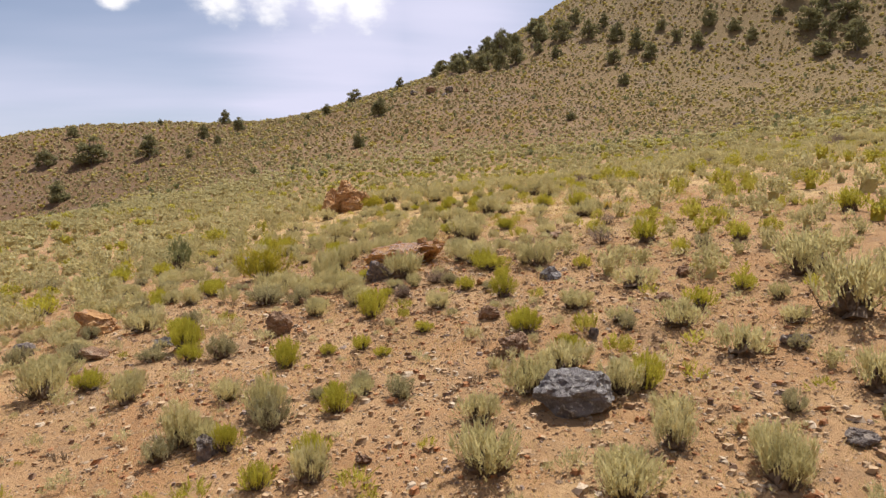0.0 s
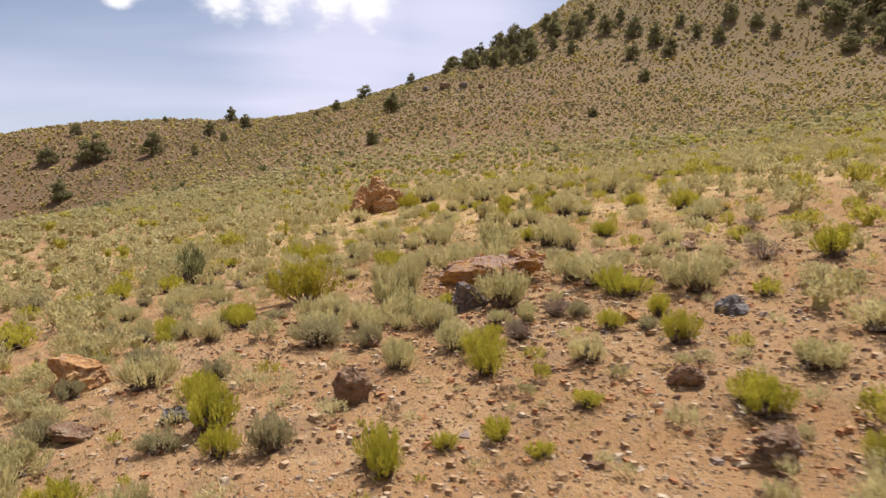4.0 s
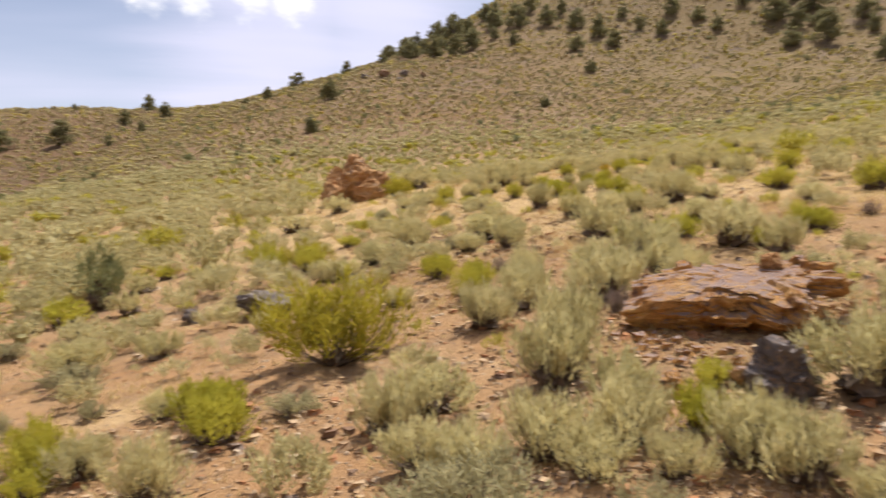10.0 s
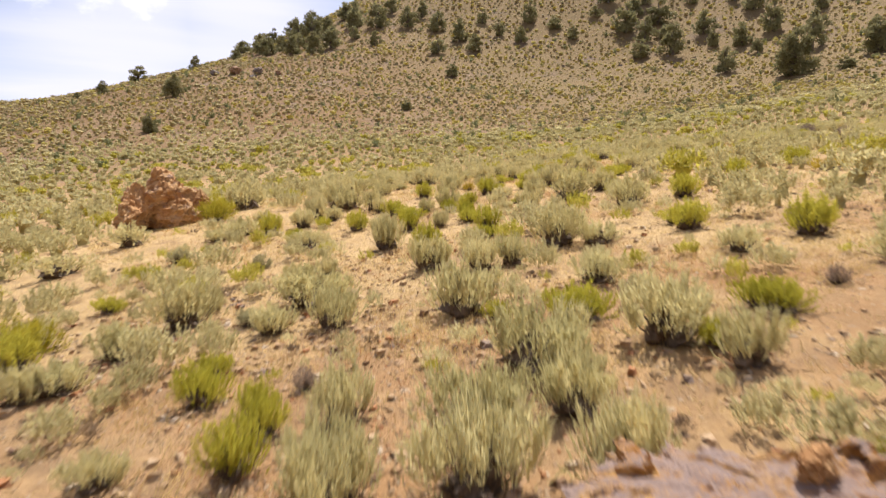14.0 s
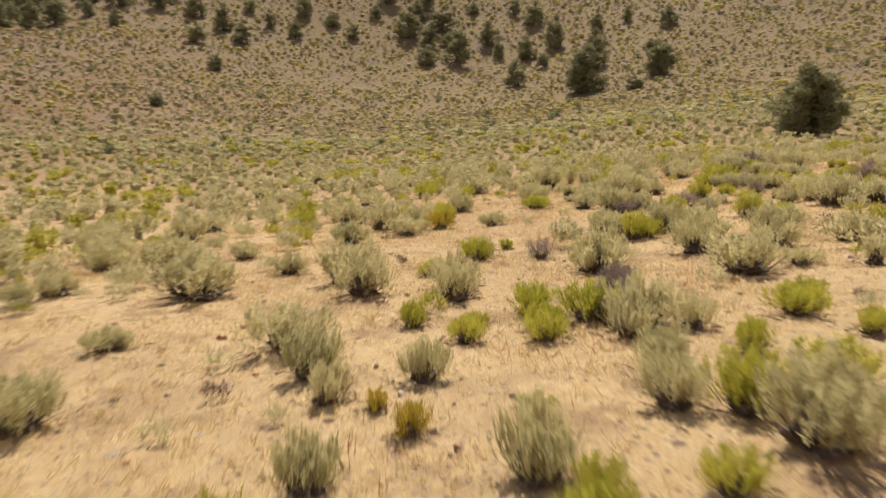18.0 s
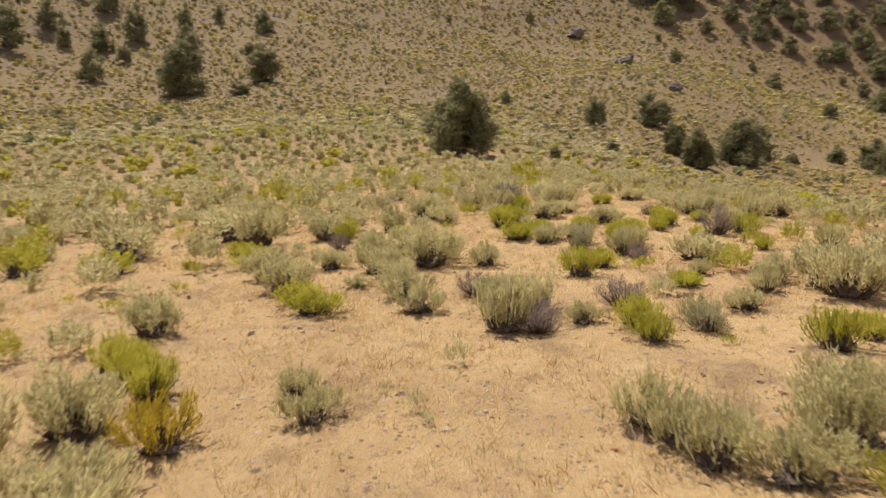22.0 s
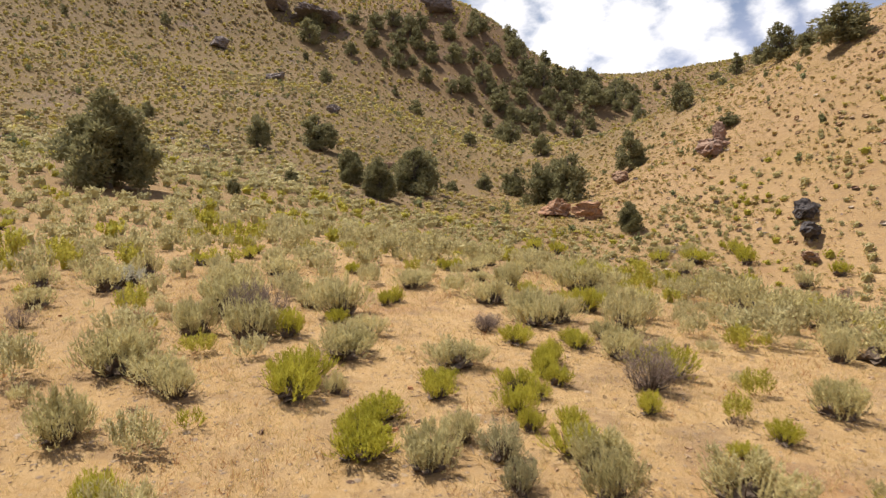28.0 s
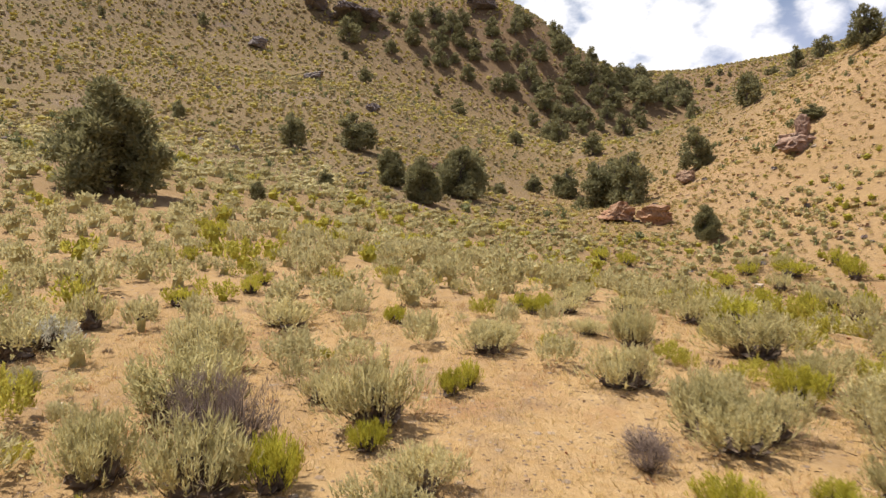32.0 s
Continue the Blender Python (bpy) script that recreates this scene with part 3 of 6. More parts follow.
def shrub_meshes(kind, seed, fine=True):
    """The foliage and branch meshes of one shrub 1.1 m across and 1 m high at scale 1."""
    r = np.random.RandomState(seed)
    # tufts, wands, leaves on a wand, leaf length and half width, splay, upward pull, plume, spread of the foot
    tufts, st, per, ln, wd, splay, up, plume, foot, mat = {
        "sage": (17, 300, 11, 0.095, 0.0085, 0.50, 0.55, 0.14, 0.45, SAGE),
        "silver": (19, 300, 11, 0.100, 0.0080, 0.45, 0.65, 0.17, 0.45, SAGE_SILVER),
        "grey": (13, 280, 11, 0.085, 0.0085, 0.60, 0.30, 0.06, 0.35, SAGE_GREY),
        "pale": (13, 280, 11, 0.085, 0.0085, 0.60, 0.30, 0.06, 0.35, SAGE_PALE),
        "rabbit": (24, 330, 10, 0.095, 0.0080, 0.42, 0.55, 0.10, 0.30, RABBIT),
        "gold": (12, 260, 10, 0.085, 0.0085, 0.45, 0.50, 0.06, 0.35, GOLD),
        "dry": (12, 260, 7, 0.130, 0.0035, 0.60, 0.15, 0.12, 0.25, DRY),
        "green": (13, 250, 10, 0.075, 0.0110, 0.60, 0.35, 0.10, 0.25, GREENLEAF),
        "broom": (20, 340, 9, 0.115, 0.0065, 0.55, 0.35, 0.12, 0.42, OLIVE),
    }[kind]
    tufts = max(5, int(tufts * r.uniform(0.7, 1.25)))
    if not fine:
        st, per, ln, wd = int(st * 0.6), int(per * 0.6), ln * 1.15, wd * 1.75
    v, f = bush_blades(r, 1.0, 0.55, tufts, st, per, ln, wd, splay, up, foot, plume, 0.42 if kind == "broom" else 0.5, 0.36 if kind == "broom" else 0.58)
    leaf = mesh_from("foliage", v, f, mat)
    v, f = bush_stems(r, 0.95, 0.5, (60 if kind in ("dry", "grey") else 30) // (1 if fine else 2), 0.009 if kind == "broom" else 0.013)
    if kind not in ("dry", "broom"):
        # a bark-dark dome low inside paints the shade among the stems
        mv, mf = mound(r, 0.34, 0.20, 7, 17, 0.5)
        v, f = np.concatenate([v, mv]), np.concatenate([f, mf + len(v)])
    return leaf, mesh_from("branchwork", v, f, TWIG_AND_SHADE)


# ---- rocks ----
def rock_mesh(name, seed, size, mat, sub=4, cuts=9, rough=0.16):
    """A broken stone: a ball cut by random planes, then roughened at two sizes."""
    r = np.random.RandomState(seed)
    bm = bmesh.new()
    bmesh.ops.create_icosphere(bm, subdivisions=sub, radius=1.0)
    co = np.array([v.co[:] for v in bm.verts])
    for _ in range(cuts):
        n = unit(r.normal(0, 1, 3))
        d = r.uniform(0.55, 0.85)
        over = np.maximum(co @ n - d, 0)
        co -= over[:, None] * n * 0.93
    off = Vector(r.uniform(-50, 50, 3))
    for i, v in enumerate(bm.verts):
        p = Vector(co[i])
        k = 1 + rough * noise.fractal(p * 1.7 + off, 0.7, 2.1, 6) + rough * 0.35 * noise.noise(p * 13.0 + off) + rough * 0.55 * noise.noise(p * 6.0 + off) + rough * 0.5 * abs(noise.noise(p * 3.1 - off))
        v.co = Vector((p.x * k * size[0], p.y * k * size[1], p.z * k * size[2]))
    me = bpy.data.meshes.new(name)
    bm.to_mesh(me)
    bm.free()
    me.materials.append(mat)
    return me


def rock(name, seed, x, y, size, mat, label, turn=0.0, sink=0.45, group="", **how):
    ob = new(name, crag_mesh(name, seed, size, mat, how["sub"]) if how.pop("crag", False) else rock_mesh(name, seed, size, mat, **how))
    ob.matrix_world = pose(x, y, ground_z(x, y) + size[2] * (1 - 2 * sink), 0, 0, turn)
    return tagged(ob, label, "rock", group)


def broken(p, off, steps):
    """Steps of broken stone: each cell of a skewed lattice stands a little in or out."""
    k = 0.0
    for size, depth in steps:
        q = p * size + off + noise.noise_vector(p * size * 0.7 - off) * 0.45
        k += depth * noise.cell(q)
    return k


def slab_mesh(name, seed, size, mat):
    """A thick ledge of rock: flat weathered top, broken front with overhangs and hollows."""
    r = np.random.RandomState(seed)
    bm = bmesh.new()
    bmesh.ops.create_cube(bm, size=2.0)
    bmesh.ops.subdivide_edges(bm, edges=bm.edges[:], cuts=44, use_grid_fill=True)
    off = Vector(r.uniform(-40, 40, 3))
    for v in bm.verts:
        p = v.co.copy()
        round_off = max(abs(p.x) ** 5 + abs(p.y) ** 5, 1e-6) ** 0.2
        k = 1.0 / max((abs(p.x) ** 3.2 + abs(p.y) ** 3.2) ** (1 / 3.2) / max(round_off, 1e-6), 1e-6)
        q = Vector((p.x * k, p.y * k, p.z))
        under = 1 - 0.30 * max(0.0, 0.55 - q.z) + broken(Vector((q.x, q.y, q.z * 0.9)), off, ((2.1, 0.16), (4.3, 0.08), (9.0, 0.03)))
        edge = 1 + 0.22 * noise.fractal(Vector((q.x, q.y, 0)) * 1.3 + off, 0.8, 2.1, 4)
        top = 0.24 * noise.fractal(Vector((q.x, q.y, 0)) * 1.2 - off, 0.9, 2.0, 4) + broken(Vector((q.x, q.y, 0)), off * 0.5, ((1.4, 0.22), (3.7, 0.09))) - 0.14 * (q.x * q.x + q.y * q.y) ** 2
        v.co = Vector((q.x * under * edge * size[0], q.y * under * edge * size[1], (q.z + top * (q.z > -0.5)) * size[2]))
    me = bpy.data.meshes.new(name)
    bm.to_mesh(me)
    bm.free()
    me.materials.append(mat)
    return me


def crag_mesh(name, seed, size, mat, sub=5, taper=0.0):
    """An angular block of outcrop: a ball cut flat by many planes, its faces split into small steps."""
    r = np.random.RandomState(seed)
    bm = bmesh.new()
    bmesh.ops.create_icosphere(bm, subdivisions=sub, radius=1.0)
    co = np.array([v.co[:] for v in bm.verts])
    for _ in range(16):
        n = unit(r.normal(0, 1, 3) * np.array([1, 1, 0.7]))
        over = np.maximum(co @ n - r.uniform(0.5, 0.8), 0)
        co -= over[:, None] * n
    co[:, :2] *= 1 - taper * np.clip(co[:, 2:3] + 0.4, 0, 1.2)
    off = Vector(r.uniform(-50, 50, 3))
    for i, v in enumerate(bm.verts):
        p = Vector(co[i])
        k = 1 + broken(p, off, ((1.7, 0.13), (3.6, 0.10), (8.0, 0.05))) + 0.07 * noise.fractal(p * 4.0 + off, 0.8, 2.1, 4)
        v.co = Vector((p.x * k * size[0], p.y * k * size[1], p.z * k * size[2]))
    me = bpy.data.meshes.new(name)
    bm.to_mesh(me)
    bm.free()
    me.materials.append(mat)
    return me


# ---- the ground sheet ----
ax, ay = axis(-14.0, 50.0, 0.35, 2600.0), axis(-6.0, 62.0, 0.35, 2600.0)
mx, my = np.meshgrid(ax, ay, indexing="ij")
mz = land(mx, my)
cols = len(ay)
idx = np.arange(mx.size).reshape(mx.shape)
quads = np.stack([idx[:-1, :-1], idx[1:, :-1], idx[1:, 1:], idx[:-1, 1:]], -1).reshape(-1, 4)
ground = new("ground", mesh_from("ground", np.stack([mx, my, mz], -1).reshape(-1, 3), quads, SOIL, flat=False))
tagged(ground, "dry tan hillside soil with gravel and straw patches", "ground", kind="structure")


# ---- shrubs, set one by one ----
TRAIL = ((0, 0), (-1, 6), (-2.5, 14), (-1, 18), (4, 29), (7, 35), (11, 40), (15, 44), (20, 47), (25, 47), (30, 46), (38, 43))


def trail_gap(x, y):
    """Distance to the trail, a bent line."""
    x, y = np.asarray(x, float), np.asarray(y, float)
    best = np.full_like(x, 1e9)
    for (ax0, ay0), (bx, by) in zip(TRAIL, TRAIL[1:]):
        dx, dy = bx - ax0, by - ay0
        k = np.clip(((x - ax0) * dx + (y - ay0) * dy) / (dx * dx + dy * dy), 0, 1)
        best = np.minimum(best, np.hypot(x - ax0 - k * dx, y - ay0 - k * dy))
    return best


SHRUBS = {}
for kind, count in (("sage", 7), ("silver", 6), ("grey", 4), ("pale", 1), ("rabbit", 5), ("gold", 1), ("dry", 3), ("green", 2), ("broom", 2)):
    SHRUBS[kind] = [[shrub_meshes(kind, 100 + 17 * i + len(kind), fine) for i in range(count)] for fine in (False, True)]
WORDS = {
    "sage": ("sagebrush", "pale grey-green sagebrush with feathery upright tips", "shrub"),
    "grey": ("low_sagebrush", "low grey-green sagebrush with woody grey stems", "shrub"),
    "pale": ("low_sagebrush", "low silvery-white sagebrush among greener shrubs", "shrub"),
    "rabbit": ("rabbitbrush", "bright yellow-green rounded rabbitbrush on dry soil", "shrub"),
    "gold": ("flowering_rabbitbrush", "small rabbitbrush with golden yellow flowers", "shrub"),
    "dry": ("dead_shrub", "dead purplish-brown twiggy shrub on dry soil", "shrub"),
    "green": ("bitterbrush", "upright dark green bitterbrush with small leaves", "shrub"),
    "broom": ("ephedra_bush", "large olive-yellow broom-like bush with bare stems", "shrub"),
}
placed = []
rs = random.Random(5)


def shrub(kind, x, y, height, wide=1.0):
    name, label, cat = WORDS[kind]
    leaf, stems = rs.choice(SHRUBS["silver" if kind == "sage" and y < 29 else kind][float(trail_gap([x], [y])[0]) < 7.5])
    top = tagged(new(name), label, cat, "shrubs of the slope")
    wide = min(max(wide, 0.55 if kind == "green" else 0.75), 1.7)
    top.matrix_world = pose(x, y, ground_z(x, y) - 0.01, 0, 0, rs.uniform(0, 360)) @ Matrix.Diagonal((height * wide * 1.22, height * wide * 1.22, height * 0.92, 1))
    part("foliage", leaf, top)
    part("branchwork", stems, top, "grey woody branches, over a dark core for shade in leafy shrubs")
    placed.append((x, y, 0.55 * height * wide))


# first slope
shrub("grey", -4.11, 18.53, 0.67, 0.96)
shrub("rabbit", -2.89, 16.33, 0.62, 0.95)
shrub("rabbit", -2.36, 14.33, 0.46, 1.02)
shrub("grey", -1.75, 14.20, 0.63, 0.73)
shrub("rabbit", -0.47, 13.12, 0.57, 0.65)
shrub("rabbit", 0.28, 13.51, 0.29, 0.95)
shrub("rabbit", 0.92, 13.54, 0.37, 1.05)
shrub("sage", -4.80, 13.64, 0.92, 0.94)
shrub("rabbit", -4.01, 13.67, 0.50, 1.12)
shrub("sage", -3.12, 12.59, 0.62, 0.83)
shrub("sage", -1.91, 10.51, 0.78, 0.74)
shrub("grey", -0.63, 10.54, 0.69, 0.58)
shrub("rabbit", -1.23, 10.07, 0.50, 0.55)
shrub("rabbit", -0.73, 8.90, 0.45, 0.93)
shrub("sage", -0.07, 8.85, 0.63, 0.83)
shrub("rabbit", 0.33, 10.73, 0.52, 0.80)
shrub("grey", 1.32, 10.77, 0.44, 1.02)
shrub("sage", 0.75, 11.20, 0.36, 1.25)
shrub("green", -5.24, 30.3, 1.65, 0.55)
shrub("grey", -0.29, 17.78, 0.61, 0.78)
shrub("grey", -1.13, 18.48, 0.70, 1.30)
shrub("sage", 4.31, 20.03, 0.73, 0.93)
shrub("rabbit", 4.63, 18.56, 0.63, 1.11)
shrub("sage", 5.81, 17.49, 0.88, 0.84)
shrub("sage", 5.60, 18.01, 0.66, 0.74)
shrub("rabbit", 9.07, 18.09, 0.83, 0.97)
shrub("dry", 9.41, 21.46, 0.45, 1.20)
shrub("sage", 7.01, 14.46, 0.64, 1.29)
shrub("rabbit", 6.66, 16.70, 0.42, 1.06)
shrub("grey", 9.89, 16.57, 0.52, 0.86)
shrub("rabbit", 9.17, 16.41, 0.51, 0.91)
shrub("rabbit", 11.06, 16.78, 0.54, 1.02)
shrub("sage", 10.17, 13.22, 1.00, 0.90)
shrub("sage", 9.24, 10.68, 1.50, 0.92)
shrub("sage", 5.26, 13.59, 0.49, 1.43)
shrub("rabbit", 3.96, 12.74, 0.58, 0.87)
shrub("sage", 6.52, 11.64, 0.63, 1.39)
shrub("grey", 5.65, 11.95, 0.44, 0.80)
shrub("sage", 6.74, 10.05, 0.71, 1.02)
shrub("rabbit", 4.85, 9.59, 0.69, 0.78)
shrub("grey", 7.55, 9.81, 0.39, 0.75)
shrub("sage", 4.40, 7.92, 0.67, 0.74)
shrub("sage", 2.04, 8.17, 0.77, 1.13)
shrub("sage", 3.42, 7.18, 0.67, 1.25)
shrub("sage", 5.05, 6.71, 0.76, 0.83)
shrub("sage", 7.54, 8.20, 0.80, 0.55)
shrub("rabbit", 8.64, 12.97, 0.48, 1.24)
shrub("sage", 8.83, 12.09, 0.44, 0.97)
shrub("rabbit", 4.60, 16.65, 0.54, 0.70)
shrub("rabbit", 5.11, 25.41, 0.60, 1.19)
shrub("grey", 6.18, 8.10, 0.41, 0.80)
shrub("rabbit", -8.03, 22.97, 0.76, 1.59)
shrub("grey", -9.87, 29.49, 0.73, 1.33)
shrub("rabbit", -7.35, 29.70, 0.71, 1.06)
shrub("rabbit", -5.64, 29.12, 0.69, 1.33)
shrub("rabbit", -2.72, 21.41, 0.60, 1.07)
shrub("grey", -6.14, 16.14, 0.54, 0.83)
shrub("grey", -4.94, 15.85, 0.52, 1.00)
shrub("grey", -5.16, 17.84, 0.44, 1.11)
# gravel slope
shrub("rabbit", 0.33, 11.25, 0.36, 1.01)
shrub("grey", 0.78, 11.69, 0.28, 1.14)
shrub("grey", -0.78, 11.62, 0.33, 1.28)
shrub("sage", 4.48, 9.66, 0.68, 0.98)
shrub("rabbit", 7.34, 12.39, 0.53, 1.19)
shrub("dry", 3.09, 17.61, 0.46, 1.09)
shrub("grey", 4.10, 16.08, 0.30, 1.11)
shrub("rabbit", 4.23, 15.27, 0.67, 0.57)
shrub("grey", 0.06, 11.35, 0.25, 1.00)
shrub("sage", 4.01, 10.76, 0.66, 1.16)
# below the slab
shrub("rabbit", 1.27, 15.49, 0.62, 0.78)
shrub("rabbit", 4.71, 18.09, 0.52, 1.59)
shrub("rabbit", 3.62, 16.43, 0.43, 1.06)
shrub("sage", -0.24, 19.25, 0.67, 1.02)
shrub("sage", 0.09, 16.42, 0.55, 0.92)
shrub("sage", 1.06, 16.80, 0.59, 1.08)
shrub("grey", 3.42, 17.36, 0.41, 0.88)
shrub("grey", -2.78, 17.33, 0.53, 0.75)
shrub("rabbit", -2.97, 16.88, 0.45, 1.02)
shrub("rabbit", -4.24, 21.05, 0.47, 0.97)
shrub("sage", -3.23, 20.11, 0.63, 0.91)
shrub("grey", -5.56, 21.86, 0.52, 0.80)
shrub("grey", -5.00, 22.51, 0.43, 0.83)
shrub("sage", 0.90, 18.43, 0.66, 0.91)
shrub("sage", 2.56, 17.63, 0.45, 0.83)
# round the rust slab
shrub("sage", 0.38, 20.50, 0.93, 0.70)
shrub("sage", -1.28, 20.36, 0.73, 0.72)
shrub("sage", -1.19, 19.50, 0.55, 1.09)
shrub("sage", -0.93, 19.18, 0.63, 0.83)
shrub("sage", 0.65, 19.73, 0.67, 0.84)
shrub("rabbit", 0.93, 19.02, 0.52, 0.87)
shrub("sage", -0.09, 18.82, 0.45, 1.24)
shrub("sage", 0.37, 18.49, 0.42, 1.00)
shrub("sage", 1.15, 18.45, 0.49, 0.76)
shrub("broom", -1.46, 22.72, 1.40, 1.05)
shrub("rabbit", -2.74, 21.05, 0.52, 1.23)
shrub("grey", -2.02, 21.29, 0.30, 1.49)
shrub("sage", -3.58, 24.77, 0.50, 1.15)
shrub("grey", -4.51, 23.87, 0.43, 1.32)
shrub("sage", 0.46, 22.71, 0.79, 0.71)
shrub("rabbit", 0.79, 24.34, 0.65, 0.60)
shrub("sage", 1.27, 23.29, 0.78, 0.83)
shrub("sage", 2.68, 23.60, 0.85, 1.02)
shrub("sage", 3.53, 23.47, 0.68, 0.94)
shrub("sage", 5.23, 24.11, 0.93, 1.04)
shrub("rabbit", 5.42, 23.66, 0.41, 0.91)
shrub("sage", -5.80, 24.42, 0.50, 1.25)
shrub("rabbit", -7.16, 28.86, 0.59, 1.31)
shrub("rabbit", -1.06, 29.47, 0.67, 0.98)
shrub("grey", -5.88, 26.44, 0.39, 1.16)
shrub("grey", -6.22, 28.87, 0.52, 0.89)
shrub("rabbit", -4.17, 32.62, 0.43, 1.33)
shrub("sage", -4.54, 29.15, 0.58, 1.16)
shrub("grey", -4.75, 21.15, 0.41, 0.86)
shrub("rabbit", -4.20, 20.66, 0.32, 1.33)
shrub("grey", -10.32, 36.64, 0.55, 1.11)
shrub("rabbit", -8.26, 34.15, 0.48, 1.59)
shrub("sage", -5.18, 27.47, 0.42, 1.45)
shrub("grey", -4.07, 22.55, 0.27, 1.00)
shrub("sage", -2.13, 25.16, 0.41, 1.01)
shrub("sage", -3.30, 22.08, 0.37, 1.11)
# above the slab
shrub("rabbit", 6.72, 23.89, 0.49, 1.08)
shrub("sage", 2.44, 18.80, 0.98, 0.97)
shrub("rabbit", 1.02, 26.87, 0.40, 1.25)
shrub("sage", 1.29, 23.66, 0.78, 0.75)
shrub("sage", 7.36, 21.47, 0.48, 1.18)
shrub("sage", 9.67, 24.09, 0.60, 1.50)
shrub("gold", 10.81, 24.73, 0.39, 0.80)
shrub("gold", 17.01, 30.51, 0.49, 1.90)
shrub("rabbit", 10.19, 26.05, 0.80, 0.93)
shrub("rabbit", 9.41, 27.86, 0.69, 0.96)
shrub("sage", 8.73, 26.19, 0.50, 1.23)
shrub("rabbit", -1.80, 31.78, 0.67, 1.27)
shrub("broom", -1.01, 30.12, 0.73, 1.15)
shrub("rabbit", 4.31, 44.63, 0.72, 1.06)
shrub("sage", 6.34, 26.60, 0.58, 1.33)
shrub("dry", 8.03, 24.13, 0.33, 1.00)
shrub("grey", 2.97, 32.81, 0.37, 1.06)
shrub("rabbit", 1.23, 25.44, 0.45, 0.80)
shrub("sage", 1.58, 30.39, 0.45, 1.19)
shrub("grey", 1.89, 28.82, 0.35, 1.11)
shrub("rabbit", 6.99, 30.78, 0.36, 1.59)
shrub("rabbit", 3.19, 43.18, 0.57, 1.27)
shrub("dry", 2.04, 22.24, 0.43, 0.60)
# open sage
shrub("rabbit", 7.40, 31.53, 0.72, 0.68)
shrub("rabbit", 7.80, 33.11, 0.55, 0.81)
shrub("sage", 12.88, 49.62, 0.74, 1.11)
shrub("rabbit", 5.66, 30.84, 0.64, 0.68)
shrub("sage", 5.21, 31.73, 0.87, 0.74)
shrub("sage", 6.09, 28.48, 0.70, 0.74)
shrub("sage", 7.42, 29.04, 0.96, 0.98)
shrub("sage", 10.76, 30.96, 0.80, 1.19)
shrub("rabbit", 11.97, 30.49, 0.71, 0.93)
shrub("rabbit", 9.72, 28.40, 0.43, 1.42)
shrub("sage", 10.80, 33.14, 1.02, 1.04)
shrub("rabbit", 15.22, 31.89, 0.72, 0.96)
shrub("rabbit", 19.33, 33.21, 0.71, 1.39)
shrub("sage", 3.11, 30.63, 0.51, 0.97)
shrub("sage", 1.08, 29.58, 0.97, 0.90)
shrub("rabbit", 0.17, 31.86, 0.37, 1.39)
shrub("sage", 5.36, 23.17, 0.75, 0.68)
shrub("rabbit", 14.42, 39.29, 0.55, 1.33)
shrub("grey", 1.72, 35.29, 0.47, 1.16)
shrub("sage", 3.60, 30.51, 0.51, 0.83)
shrub("rabbit", 4.13, 34.53, 0.46, 1.00)
shrub("sage", 2.86, 37.20, 0.40, 1.66)
shrub("dry", 26.94, 46.17, 0.54, 1.23)
# start of the flat
shrub("rabbit", 7.10, 35.74, 0.54, 1.11)
shrub("sage", 7.84, 35.37, 0.50, 0.88)
shrub("rabbit", 8.09, 34.49, 0.44, 0.94)
shrub("sage", 5.91, 37.13, 0.50, 1.05)
shrub("rabbit", 5.34, 36.26, 0.37, 1.12)
shrub("rabbit", 5.66, 34.65, 0.60, 0.84)
shrub("rabbit", 6.41, 33.27, 0.67, 0.55)
shrub("sage", 5.92, 33.72, 0.56, 0.96)
shrub("sage", 9.34, 32.85, 0.62, 1.00)
shrub("sage", 12.23, 33.73, 0.74, 0.98)
shrub("rabbit", 16.38, 37.64, 0.42, 1.37)
shrub("rabbit", 14.34, 40.09, 0.47, 1.26)
shrub("sage", 13.43, 47.83, 0.96, 1.47)
shrub("sage", 14.67, 54.50, 0.96, 1.11)
shrub("sage", 14.46, 43.83, 0.88, 1.02)
shrub("sage", 14.86, 41.94, 0.65, 1.00)
shrub("sage", 5.01, 44.14, 1.26, 1.25)
shrub("sage", 7.74, 41.08, 1.09, 1.21)
shrub("sage", 7.28, 37.66, 0.81, 0.76)
shrub("sage", 4.99, 36.84, 0.63, 1.07)
shrub("sage", 6.98, 32.85, 0.49, 0.83)
shrub("rabbit", 4.03, 36.36, 0.72, 0.66)
shrub("sage", 4.35, 38.51, 0.62, 0.87)
shrub("sage", 20.25, 40.67, 0.77, 1.16)
shrub("rabbit", 17.36, 36.52, 0.53, 1.24)
shrub("dry", 30.85, 49.95, 0.53, 0.90)
shrub("sage", 20.33, 39.33, 0.60, 1.25)
shrub("sage", 14.44, 38.69, 0.75, 1.06)
shrub("sage", 12.54, 37.36, 0.56, 0.83)
shrub("rabbit", 17.77, 36.36, 0.47, 0.91)
shrub("sage", 21.57, 38.54, 0.65, 1.19)
